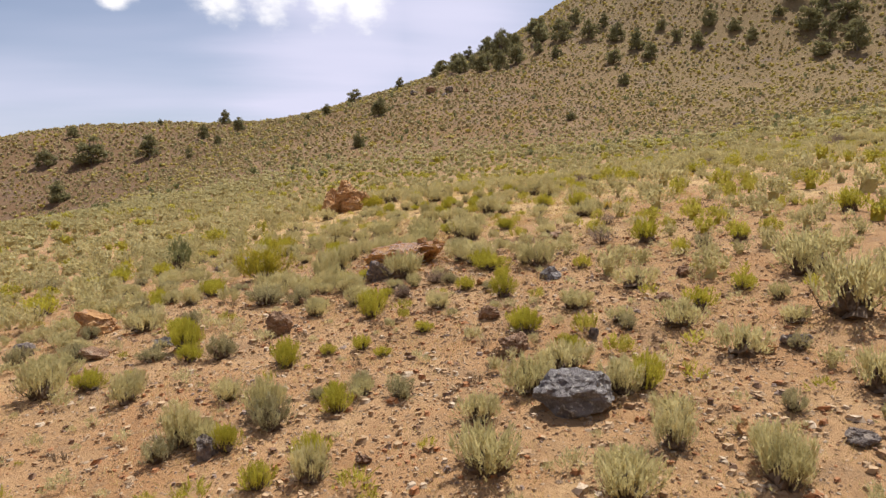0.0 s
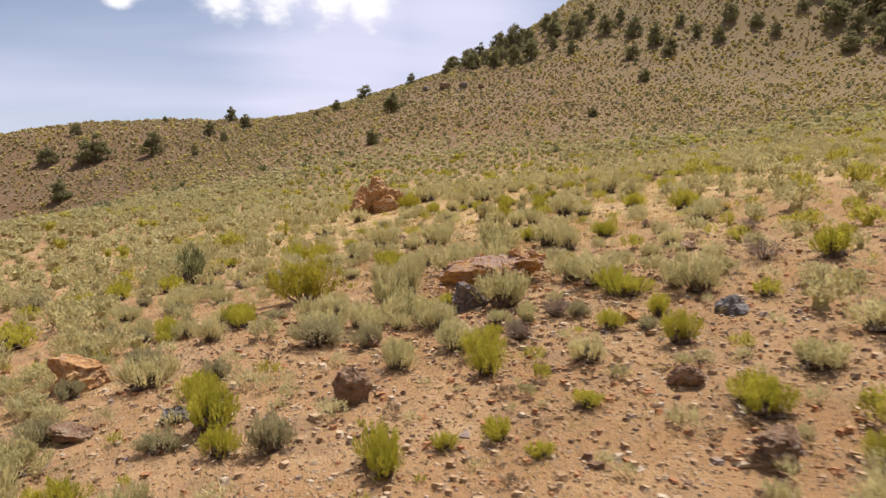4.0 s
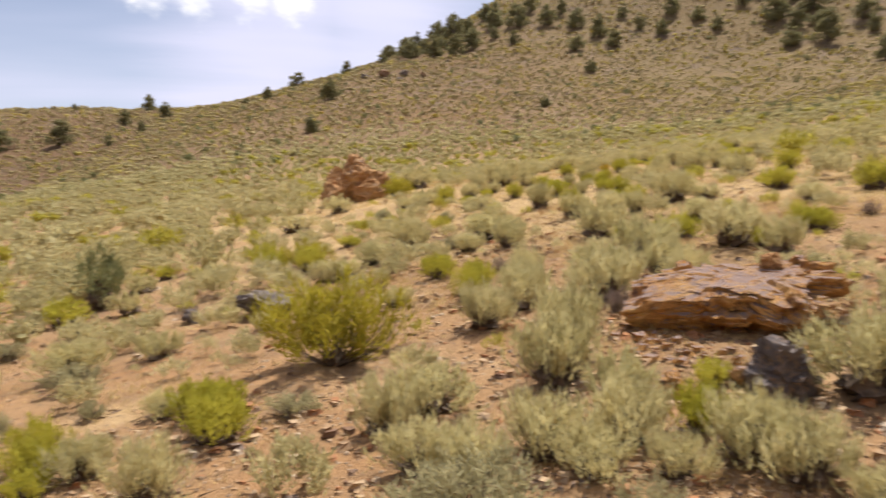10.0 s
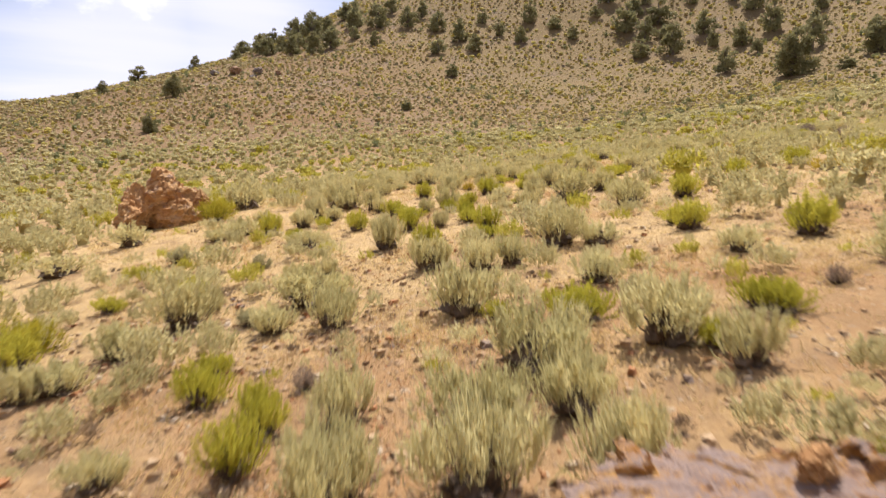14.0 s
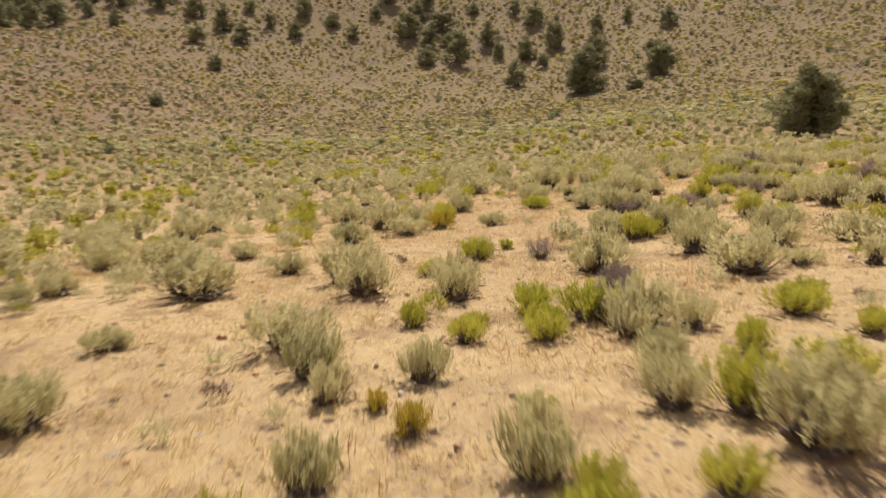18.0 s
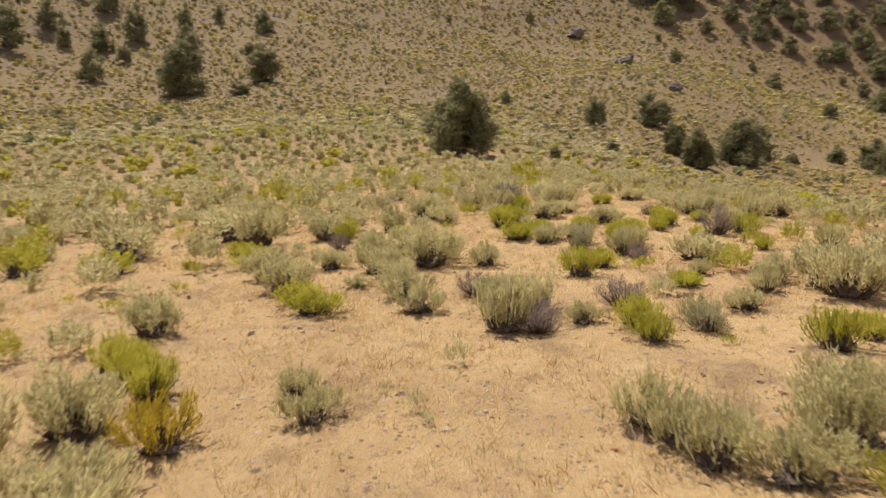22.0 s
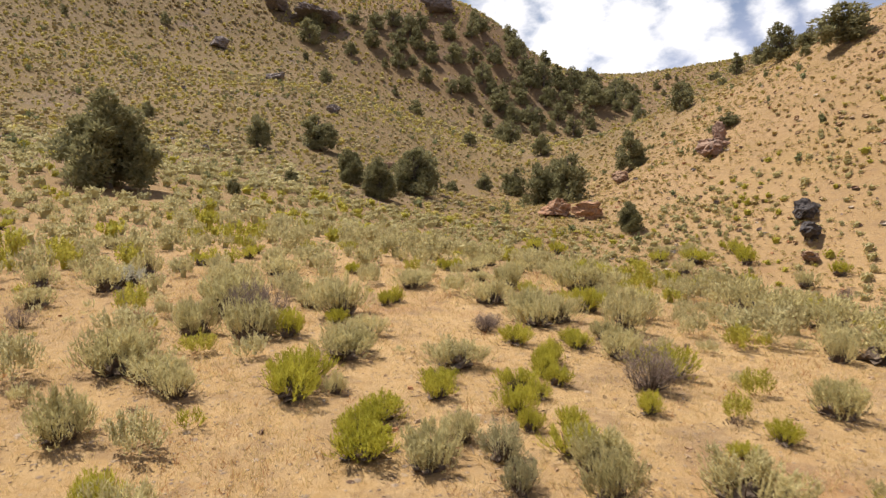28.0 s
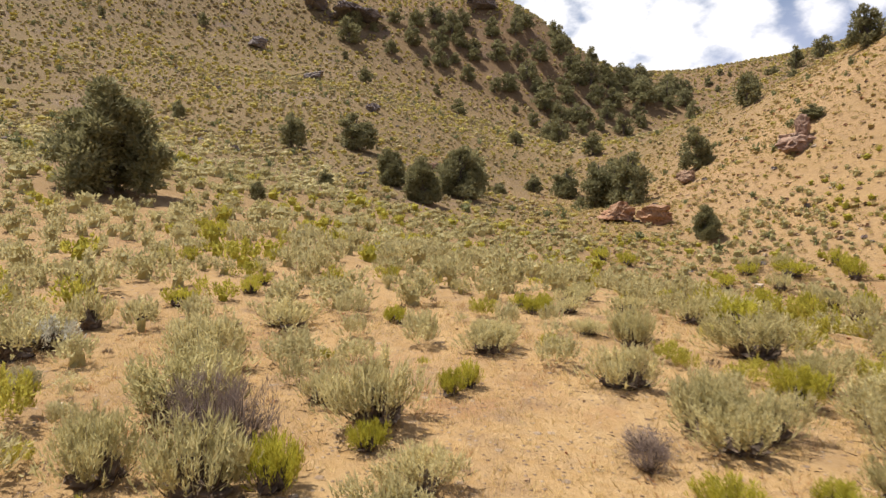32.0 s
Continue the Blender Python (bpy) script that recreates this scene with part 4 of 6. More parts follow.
# straw flat
shrub("sage", 13.90, 42.78, 0.82, 0.95)
shrub("sage", 14.33, 41.38, 0.70, 0.92)
shrub("rabbit", 16.85, 43.22, 0.57, 0.90)
shrub("dry", 17.65, 42.42, 0.52, 0.91)
shrub("sage", 16.94, 40.80, 0.66, 1.21)
shrub("dry", 15.39, 39.58, 0.60, 0.70)
shrub("sage", 19.13, 40.27, 0.72, 0.98)
shrub("sage", 17.93, 38.91, 0.79, 1.27)
shrub("rabbit", 13.08, 40.87, 0.41, 0.87)
shrub("rabbit", 13.79, 39.53, 0.41, 1.09)
shrub("rabbit", 13.45, 40.22, 0.23, 1.46)
shrub("sage", 12.81, 45.47, 0.82, 1.12)
shrub("sage", 15.34, 48.50, 0.51, 1.27)
shrub("sage", 17.82, 48.00, 0.72, 1.16)
shrub("sage", 19.38, 47.78, 0.60, 1.27)
shrub("rabbit", 22.40, 49.41, 0.67, 0.80)
shrub("sage", 22.38, 47.42, 0.35, 1.30)
shrub("rabbit", 26.31, 49.03, 0.47, 1.59)
shrub("rabbit", 25.20, 43.67, 0.57, 0.95)
shrub("rabbit", 20.69, 41.99, 0.54, 1.10)
shrub("sage", 20.94, 42.72, 0.58, 1.25)
shrub("sage", 21.57, 43.54, 0.62, 0.83)
shrub("sage", 22.63, 41.84, 0.68, 1.13)
shrub("rabbit", 24.41, 41.40, 0.67, 0.96)
shrub("sage", 22.07, 40.00, 0.80, 1.14)
shrub("sage", 16.57, 53.64, 1.07, 0.94)
shrub("sage", 21.37, 50.86, 0.54, 1.66)
shrub("rabbit", 20.60, 53.76, 0.45, 1.33)
shrub("sage", 18.34, 55.51, 0.76, 1.16)
shrub("sage", 26.77, 47.29, 0.61, 1.25)
shrub("rabbit", 37.45, 82.30, 0.61, 1.90)
shrub("rabbit", 41.00, 77.12, 0.70, 1.77)
shrub("sage", 21.93, 61.38, 0.82, 1.66)
shrub("sage", 25.78, 64.91, 0.73, 1.66)
shrub("sage", 21.64, 53.29, 0.91, 1.11)
# middle of the flat
shrub("sage", 21.71, 42.17, 0.89, 0.94)
shrub("rabbit", 20.28, 42.08, 0.74, 0.80)
shrub("gold", 20.90, 48.12, 0.70, 0.94)
shrub("sage", 21.66, 46.96, 0.45, 1.19)
shrub("sage", 21.09, 49.13, 0.83, 1.04)
shrub("sage", 20.19, 49.57, 1.06, 0.83)
shrub("rabbit", 25.70, 48.51, 0.49, 1.82)
shrub("sage", 25.90, 46.90, 0.56, 1.16)
shrub("sage", 25.57, 45.49, 0.91, 1.05)
shrub("dry", 24.90, 44.97, 0.50, 1.30)
shrub("dry", 26.28, 43.82, 0.60, 1.16)
shrub("rabbit", 24.53, 43.53, 0.49, 1.01)
shrub("sage", 26.29, 42.06, 0.40, 1.53)
shrub("grey", 25.09, 42.78, 0.50, 0.89)
shrub("sage", 27.15, 40.35, 1.02, 1.16)
shrub("rabbit", 24.96, 40.82, 0.43, 1.27)
shrub("sage", 24.23, 50.40, 0.75, 1.04)
shrub("sage", 27.77, 50.27, 0.81, 1.19)
shrub("sage", 29.92, 47.51, 0.77, 1.44)
shrub("sage", 32.39, 50.82, 0.87, 1.28)
shrub("sage", 31.95, 53.37, 0.93, 1.56)
shrub("sage", 28.48, 48.29, 0.69, 1.25)
shrub("rabbit", 28.02, 53.87, 0.66, 1.59)
shrub("rabbit", 27.81, 55.82, 0.84, 0.93)
shrub("sage", 32.13, 61.19, 0.77, 1.25)
shrub("sage", 28.81, 58.79, 0.97, 0.83)
shrub("rabbit", 30.19, 52.09, 0.42, 1.59)
shrub("rabbit", 33.45, 45.52, 0.44, 1.59)
shrub("rabbit", 27.87, 42.69, 0.38, 1.98)
shrub("rabbit", 29.46, 44.07, 0.53, 1.10)
shrub("sage", 28.22, 41.21, 0.58, 1.13)
# far side of the flat
shrub("sage", 24.95, 45.46, 0.96, 0.61)
shrub("sage", 26.99, 49.59, 0.77, 1.19)
shrub("rabbit", 28.90, 51.11, 0.63, 1.36)
shrub("sage", 30.32, 42.15, 0.72, 1.47)
shrub("rabbit", 31.42, 40.65, 0.41, 1.06)
shrub("rabbit", 33.11, 45.84, 0.39, 1.93)
shrub("sage", 39.60, 47.32, 1.05, 1.38)
shrub("sage", 32.21, 45.16, 0.52, 1.21)
shrub("rabbit", 34.16, 42.52, 0.41, 1.06)
shrub("sage", 35.60, 48.51, 0.59, 1.87)
shrub("rabbit", 35.11, 46.39, 0.63, 1.42)
shrub("sage", 31.17, 49.27, 0.55, 1.26)
shrub("sage", 27.35, 47.57, 0.63, 0.93)
shrub("sage", 27.36, 48.34, 0.30, 1.45)
shrub("grey", 31.78, 44.41, 0.63, 0.77)
shrub("sage", 35.27, 43.84, 0.59, 2.02)
shrub("rabbit", 31.76, 43.47, 0.48, 1.41)
shrub("sage", 32.01, 39.17, 0.73, 1.09)
# canyon mouth
shrub("sage", 29.15, 47.47, 1.01, 1.20)
shrub("rabbit", 28.59, 44.48, 0.72, 0.86)
shrub("sage", 27.75, 40.46, 1.02, 1.01)
shrub("rabbit", 34.44, 46.60, 0.72, 1.21)
shrub("grey", 31.07, 44.49, 0.56, 0.57)
shrub("sage", 30.65, 43.61, 0.71, 0.83)
shrub("rabbit", 34.47, 44.38, 0.36, 1.42)
shrub("dry", 33.58, 41.20, 0.96, 0.94)
shrub("sage", 33.69, 49.46, 0.82, 1.01)
shrub("sage", 34.81, 48.23, 0.61, 1.09)
shrub("rabbit", 31.78, 48.77, 0.58, 0.91)
shrub("rabbit", 31.90, 50.21, 0.69, 0.70)
shrub("sage", 37.50, 41.28, 0.80, 1.25)
shrub("sage", 36.57, 45.47, 0.64, 1.27)
shrub("sage", 37.68, 47.07, 0.97, 1.08)
shrub("sage", 36.90, 49.10, 0.73, 1.39)
shrub("sage", 41.20, 51.39, 0.63, 1.25)
shrub("rabbit", 53.96, 55.46, 0.52, 1.90)
shrub("dry", 39.35, 51.25, 0.57, 0.90)
shrub("sage", 29.94, 48.81, 0.70, 1.08)
shrub("rabbit", 72.35, 14.91, 1.17, 1.19)
shrub("rabbit", 45.50, 40.96, 0.38, 1.19)
shrub("sage", 39.87, 41.45, 0.76, 1.33)
shrub("rabbit", 33.65, 43.13, 0.36, 1.20)
shrub("sage", 27.38, 41.55, 0.54, 1.04)
shrub("sage", 37.39, 33.81, 0.97, 1.49)
shrub("sage", 31.43, 37.38, 0.77, 1.88)
shrub("dry", 59.34, 10.05, 1.44, 0.73)
# beside the canyon trail
shrub("dry", 38.86, 47.07, 1.10, 0.55)
shrub("rabbit", 34.12, 43.22, 0.44, 1.38)
shrub("rabbit", 35.11, 42.19, 0.52, 0.91)
shrub("sage", 38.15, 48.03, 0.88, 0.91)
shrub("rabbit", 34.23, 40.49, 0.68, 1.37)
shrub("sage", 37.97, 38.81, 0.89, 1.40)
shrub("sage", 38.99, 45.16, 1.03, 1.05)
shrub("rabbit", 39.86, 44.02, 0.45, 0.88)
shrub("sage", 42.22, 42.66, 0.54, 1.77)
shrub("rabbit", 64.90, 16.56, 1.50, 0.93)
shrub("sage", 66.53, 14.68, 1.31, 1.19)
shrub("sage", 60.22, 12.76, 1.50, 0.97)
shrub("sage", 38.26, 34.53, 1.06, 1.36)
shrub("rabbit", 44.61, 41.04, 0.43, 1.06)
shrub("sage", 42.38, 47.40, 0.79, 1.32)
shrub("sage", 42.77, 50.23, 0.86, 1.19)
shrub("sage", 36.17, 49.14, 0.93, 1.13)
shrub("rabbit", 47.09, 46.75, 0.46, 1.06)
shrub("sage", 39.84, 45.73, 0.51, 1.18)
shrub("sage", 43.85, 46.07, 0.65, 1.83)
shrub("rabbit", 76.73, 23.55, 1.06, 1.32)
shrub("sage", 46.23, 39.45, 0.48, 1.90)
shrub("rabbit", 63.65, 13.83, 1.79, 0.92)
shrub("rabbit", 62.64, 7.06, 1.24, 1.12)
shrub("sage", 73.27, 13.92, 1.31, 1.10)
shrub("sage", 45.03, 48.68, 0.42, 1.39)
shrub("rabbit", 46.01, 48.12, 0.51, 1.37)
shrub("sage", 50.07, 51.10, 0.54, 1.66)
shrub("rabbit", 58.31, 48.12, 0.72, 1.33)
shrub("rabbit", 70.24, 17.95, 1.21, 1.06)
shrub("rabbit", 66.67, 22.03, 1.45, 0.96)
shrub("sage", 44.35, 37.40, 0.76, 1.33)
shrub("sage", 36.17, 40.49, 0.49, 1.19)
shrub("rabbit", 36.16, 41.27, 0.34, 1.19)
# last stretch
shrub("sage", 37.40, 44.99, 0.53, 1.50)
shrub("sage", 41.51, 47.27, 0.94, 1.21)
shrub("rabbit", 37.64, 46.36, 0.70, 0.90)
shrub("rabbit", 38.34, 45.35, 0.45, 0.93)
shrub("rabbit", 40.09, 43.70, 0.47, 0.85)
shrub("sage", 42.02, 40.13, 0.81, 0.94)
shrub("rabbit", 44.09, 36.55, 0.87, 1.60)
shrub("rabbit", 44.74, 40.68, 0.47, 0.80)
shrub("sage", 38.12, 41.26, 0.87, 1.14)
shrub("sage", 39.41, 38.64, 0.71, 1.20)
shrub("dry", 37.26, 42.56, 0.43, 1.03)
shrub("sage", 62.85, 14.81, 2.03, 0.91)
shrub("rabbit", 70.79, 12.65, 1.41, 2.08)
shrub("rabbit", 69.45, 9.49, 1.24, 1.12)
shrub("rabbit", 43.79, 44.06, 0.41, 1.19)
shrub("sage", 45.33, 38.45, 0.52, 1.87)
shrub("sage", 44.46, 49.47, 0.89, 0.80)
shrub("grey", 41.18, 49.58, 0.43, 1.20)
# gravel slope beside the grey boulder
shrub("dry", 8.08, 18.86, 0.61, 1.20)
shrub("rabbit", 4.02, 13.14, 0.48, 1.12)
shrub("sage", 3.23, 10.24, 0.72, 1.04)
shrub("sage", 2.30, 9.51, 0.51, 1.15)
shrub("sage", 4.74, 8.55, 0.48, 1.21)
shrub("sage", 5.27, 7.20, 0.61, 1.02)
shrub("sage", 3.66, 7.71, 0.33, 1.66)
shrub("rabbit", -0.07, 9.36, 0.51, 0.91)
shrub("sage", -0.74, 11.02, 0.76, 0.83)
shrub("rabbit", -0.50, 13.50, 0.59, 0.79)
shrub("sage", -1.56, 10.35, 0.48, 1.11)
shrub("rabbit", -2.57, 15.16, 0.81, 0.91)
shrub("sage", -3.93, 17.69, 0.66, 1.31)
shrub("sage", -5.01, 14.78, 0.60, 1.66)
shrub("sage", -3.20, 13.12, 0.51, 1.00)
shrub("rabbit", 15.23, 17.90, 0.88, 0.96)
shrub("sage", 10.75, 13.78, 1.04, 1.35)
shrub("rabbit", 2.19, 13.86, 0.30, 1.14)
shrub("rabbit", 1.40, 16.16, 0.61, 0.96)
shrub("sage", 8.25, 10.84, 0.43, 1.28)
shrub("sage", 5.70, 12.38, 0.41, 1.25)
shrub("sage", 2.75, 15.29, 0.46, 1.25)
shrub("grey", -2.15, 10.13, 0.48, 0.89)
shrub("sage", -1.40, 11.89, 0.46, 1.16)
# near the slab
shrub("sage", 4.60, 19.38, 0.81, 1.22)
shrub("sage", 0.16, 17.13, 0.31, 1.90)
shrub("dry", 2.15, 16.72, 0.44, 1.10)
shrub("rabbit", -2.93, 21.82, 0.51, 1.19)
shrub("rabbit", -4.31, 21.44, 0.58, 0.80)
shrub("sage", -4.95, 21.79, 0.52, 1.18)
shrub("sage", -4.63, 24.71, 0.65, 1.39)
shrub("sage", -6.00, 24.87, 0.45, 1.52)
shrub("sage", -9.48, 33.43, 0.91, 1.50)
shrub("sage", 3.84, 24.48, 0.89, 1.25)
shrub("rabbit", 6.77, 24.19, 0.49, 1.27)
shrub("sage", 0.82, 21.10, 1.03, 0.63)
shrub("sage", 10.17, 24.56, 0.68, 1.17)
shrub("sage", 2.92, 29.15, 0.72, 1.90)
shrub("broom", 3.79, 42.67, 0.86, 1.15)
shrub("rabbit", 7.11, 34.72, 0.39, 1.79)
# before the slab
shrub("sage", 0.37, 19.15, 0.68, 0.89)
shrub("sage", -0.81, 20.70, 0.58, 1.44)
shrub("sage", 2.23, 22.88, 0.91, 0.90)
shrub("sage", 3.82, 23.86, 0.59, 0.97)
shrub("sage", -3.81, 20.84, 0.49, 1.11)
shrub("rabbit", -1.77, 30.73, 0.60, 1.17)
shrub("sage", -4.60, 31.44, 0.54, 1.45)
shrub("sage", -3.01, 30.95, 0.52, 1.87)
shrub("dry", -3.28, 26.96, 0.40, 1.05)
shrub("sage", 1.83, 24.67, 0.70, 0.83)
shrub("rabbit", 1.17, 24.94, 0.52, 0.80)
# below the slab
shrub("sage", 1.05, 18.05, 0.60, 0.92)
shrub("sage", 1.19, 17.53, 0.42, 1.08)
shrub("sage", 2.08, 17.80, 0.31, 1.45)
shrub("rabbit", 1.80, 17.20, 0.26, 1.33)
shrub("grey", 2.24, 17.33, 0.23, 1.06)
# past the slab
shrub("sage", 3.14, 22.35, 0.84, 0.71)
shrub("rabbit", 0.82, 26.17, 0.55, 0.97)
shrub("sage", 4.19, 26.67, 0.93, 0.90)
shrub("rabbit", 4.37, 26.12, 0.34, 0.96)
shrub("rabbit", 10.72, 26.47, 0.54, 1.05)
shrub("rabbit", 7.64, 32.71, 0.37, 1.33)
shrub("rabbit", 6.11, 31.49, 0.39, 1.14)
shrub("sage", 4.21, 33.80, 0.49, 1.66)
shrub("sage", 3.53, 37.35, 0.59, 1.87)
shrub("sage", 2.04, 28.19, 0.54, 1.19)
shrub("sage", 2.75, 27.68, 0.75, 0.91)
shrub("sage", 0.16, 28.76, 0.64, 1.14)
shrub("sage", -0.55, 27.96, 0.52, 1.43)
shrub("sage", -0.75, 37.30, 0.72, 1.66)
shrub("sage", -0.90, 30.62, 0.57, 1.25)
shrub("sage", 0.95, 39.47, 0.81, 1.33)
shrub("dry", 1.81, 25.78, 0.36, 0.60)
shrub("sage", 5.01, 29.36, 0.74, 1.04)
shrub("sage", 5.54, 28.58, 0.71, 0.94)
shrub("sage", -0.95, 27.93, 0.60, 0.83)
shrub("sage", -0.19, 25.01, 0.42, 1.14)
shrub("broom", 3.52, 41.59, 0.90, 1.15)
shrub("sage", 7.89, 28.48, 0.49, 1.50)
# above the straw flat
shrub("sage", 5.76, 38.21, 0.86, 0.78)
shrub("sage", 6.90, 39.57, 0.95, 1.07)
shrub("sage", 7.10, 36.75, 0.56, 0.79)
# sage beside the flat
shrub("gold", 10.98, 38.67, 0.38, 0.71)
shrub("sage", 11.04, 37.57, 0.71, 0.70)
shrub("rabbit", 11.12, 37.13, 0.36, 0.80)
shrub("sage", 11.33, 40.41, 0.62, 0.99)
shrub("sage", 11.02, 39.74, 0.48, 0.75)
shrub("sage", 11.86, 39.43, 0.50, 0.83)
shrub("rabbit", 12.92, 39.88, 0.37, 1.01)
shrub("rabbit", 13.43, 39.22, 0.41, 1.08)
shrub("sage", 17.18, 43.42, 0.48, 1.14)
shrub("dry", 15.84, 39.74, 0.51, 0.95)
shrub("sage", 14.04, 38.59, 0.59, 0.75)
shrub("sage", 13.06, 37.71, 0.64, 0.61)
shrub("sage", 14.71, 38.23, 0.50, 0.83)
shrub("rabbit", 15.78, 37.52, 0.44, 1.29)
shrub("rabbit", 12.76, 36.89, 0.68, 0.58)
shrub("sage", 12.46, 36.30, 0.85, 0.91)
shrub("sage", 13.47, 50.75, 0.92, 1.07)
shrub("sage", 12.46, 44.91, 0.87, 1.41)
shrub("sage", 11.22, 47.18, 0.50, 1.33)
shrub("sage", 10.61, 47.01, 0.49, 1.16)
shrub("rabbit", 14.89, 51.68, 0.51, 1.37)
shrub("sage", 16.97, 54.43, 0.73, 1.44)
shrub("rabbit", 22.77, 49.91, 0.66, 0.70)
shrub("sage", 19.92, 48.34, 0.57, 1.45)
shrub("sage", 21.95, 43.75, 0.64, 0.92)
shrub("rabbit", 15.46, 36.70, 0.39, 0.80)
shrub("sage", 19.22, 37.56, 0.56, 0.69)
shrub("rabbit", 11.58, 36.50, 0.41, 0.87)
# edge of the flat
shrub("sage", 17.35, 41.00, 0.86, 0.96)
shrub("rabbit", 15.99, 43.39, 0.22, 1.67)
shrub("rabbit", 21.94, 48.90, 0.71, 0.80)
shrub("sage", 21.24, 43.30, 0.69, 0.92)
shrub("dry", 25.69, 45.03, 0.45, 1.20)
shrub("sage", 20.84, 51.79, 0.89, 1.35)
shrub("rabbit", 19.89, 52.95, 0.69, 1.06)
shrub("sage", 24.89, 55.67, 0.77, 1.50)
shrub("rabbit", 28.45, 56.22, 0.88, 0.96)
shrub("sage", 29.73, 54.74, 1.06, 1.38)
shrub("sage", 22.88, 40.23, 0.67, 1.18)
shrub("sage", 28.03, 39.57, 0.75, 1.39)
shrub("sage", 31.69, 68.38, 1.05, 1.38)
shrub("sage", 30.26, 60.38, 0.94, 1.48)
shrub("sage", 33.73, 54.69, 0.80, 1.45)
shrub("sage", 31.29, 48.52, 0.65, 1.25)
shrub("sage", 31.31, 43.40, 0.63, 1.21)
shrub("sage", 24.06, 59.55, 0.87, 0.83)
shrub("sage", 25.64, 58.31, 0.52, 1.90)
shrub("sage", 25.51, 42.83, 0.49, 1.06)
# past the flat
shrub("sage", 26.12, 45.13, 0.70, 0.83)
shrub("sage", 28.87, 42.32, 0.40, 1.00)
shrub("rabbit", 32.80, 50.43, 0.73, 0.68)
shrub("sage", 30.32, 49.06, 0.59, 0.95)
shrub("sage", 28.08, 47.91, 0.60, 1.20)
shrub("sage", 41.13, 38.28, 1.06, 1.37)
shrub("sage", 39.60, 34.35, 1.08, 1.34)
shrub("rabbit", 68.28, 10.01, 1.50, 0.93)
shrub("sage", 62.70, 9.88, 1.50, 0.97)
shrub("sage", 34.34, 35.69, 0.85, 1.52)
shrub("sage", 30.50, 37.44, 0.63, 1.16)
shrub("sage", 38.65, 48.18, 0.73, 0.83)
shrub("sage", 37.37, 52.27, 0.71, 1.50)
shrub("sage", 32.41, 44.70, 0.50, 0.83)
shrub("rabbit", 32.50, 43.73, 0.41, 0.80)
shrub("rabbit", 34.80, 42.46, 0.54, 0.89)
# canyon mouth trail
shrub("sage", 36.08, 45.59, 0.64, 1.43)
shrub("rabbit", 34.00, 44.53, 0.47, 1.19)
shrub("rabbit", 33.17, 43.62, 0.50, 1.07)
shrub("rabbit", 32.38, 45.98, 0.58, 1.50)
shrub("sage", 31.82, 45.30, 0.55, 1.11)
shrub("rabbit", 32.70, 41.81, 0.43, 0.94)
shrub("rabbit", 32.49, 43.14, 0.36, 1.14)
shrub("sage", 69.01, 14.97, 1.50, 0.97)
shrub("sage", 41.71, 42.92, 0.55, 1.45)
shrub("sage", 44.92, 40.09, 0.42, 1.90)
shrub("sage", 43.38, 51.77, 0.74, 1.00)
shrub("sage", 34.48, 36.55, 0.69, 0.83)
shrub("sage", 35.19, 40.72, 0.66, 1.25)
shrub("sage", 40.71, 47.14, 0.63, 1.15)
shrub("rabbit", 34.52, 42.57, 0.48, 0.86)
# canyon trail
shrub("dry", 38.32, 46.77, 1.10, 0.65)
shrub("sage", 38.63, 41.01, 0.78, 0.97)
shrub("sage", 37.78, 40.66, 0.77, 1.02)
shrub("sage", 36.80, 39.70, 1.00, 0.83)
shrub("sage", 45.12, 36.08, 0.86, 1.66)
shrub("rabbit", 65.28, 19.24, 1.64, 1.17)
shrub("rabbit", 45.41, 40.47, 0.42, 1.02)
shrub("rabbit", 36.24, 42.34, 0.49, 1.19)
shrub("rabbit", 35.80, 41.29, 0.38, 1.46)
shrub("dry", 37.74, 42.33, 0.34, 1.75)
shrub("sage", 43.72, 50.03, 0.66, 1.66)
shrub("rabbit", 48.07, 46.48, 0.42, 1.06)
shrub("sage", 46.94, 38.85, 0.51, 1.66)
shrub("rabbit", 75.23, 22.29, 1.19, 1.17)
shrub("sage", 72.11, 12.21, 1.50, 0.97)
shrub("rabbit", 70.68, 9.26, 1.28, 1.09)
shrub("sage", 65.14, 14.70, 1.50, 0.97)
shrub("sage", 41.75, 34.84, 0.65, 1.33)
shrub("sage", 42.70, 39.83, 0.72, 1.06)
# one silvery shrub beside the canyon trail
shrub("pale", 43.21, 49.77, 0.68, 1.14)
# rabbitbrush and sage at the start of the flat
shrub("dry", 13.89, 35.46, 0.44, 1.08)
shrub("rabbit", 10.47, 36.73, 0.68, 0.71)
shrub("rabbit", 8.89, 35.29, 0.38, 0.80)
shrub("rabbit", 9.10, 38.09, 0.64, 0.74)
shrub("rabbit", 9.16, 35.36, 0.45, 0.67)
shrub("sage", 10.00, 38.60, 0.49, 0.93)
shrub("sage", 10.25, 35.48, 0.41, 1.37)
shrub("sage", 10.43, 42.99, 0.34, 1.50)
shrub("sage", 10.58, 34.45, 0.69, 0.95)
shrub("sage", 18.79, 38.46, 0.37, 1.45)
shrub("sage", 8.58, 35.64, 0.70, 0.91)
shrub("sage", 9.07, 41.34, 0.62, 1.13)

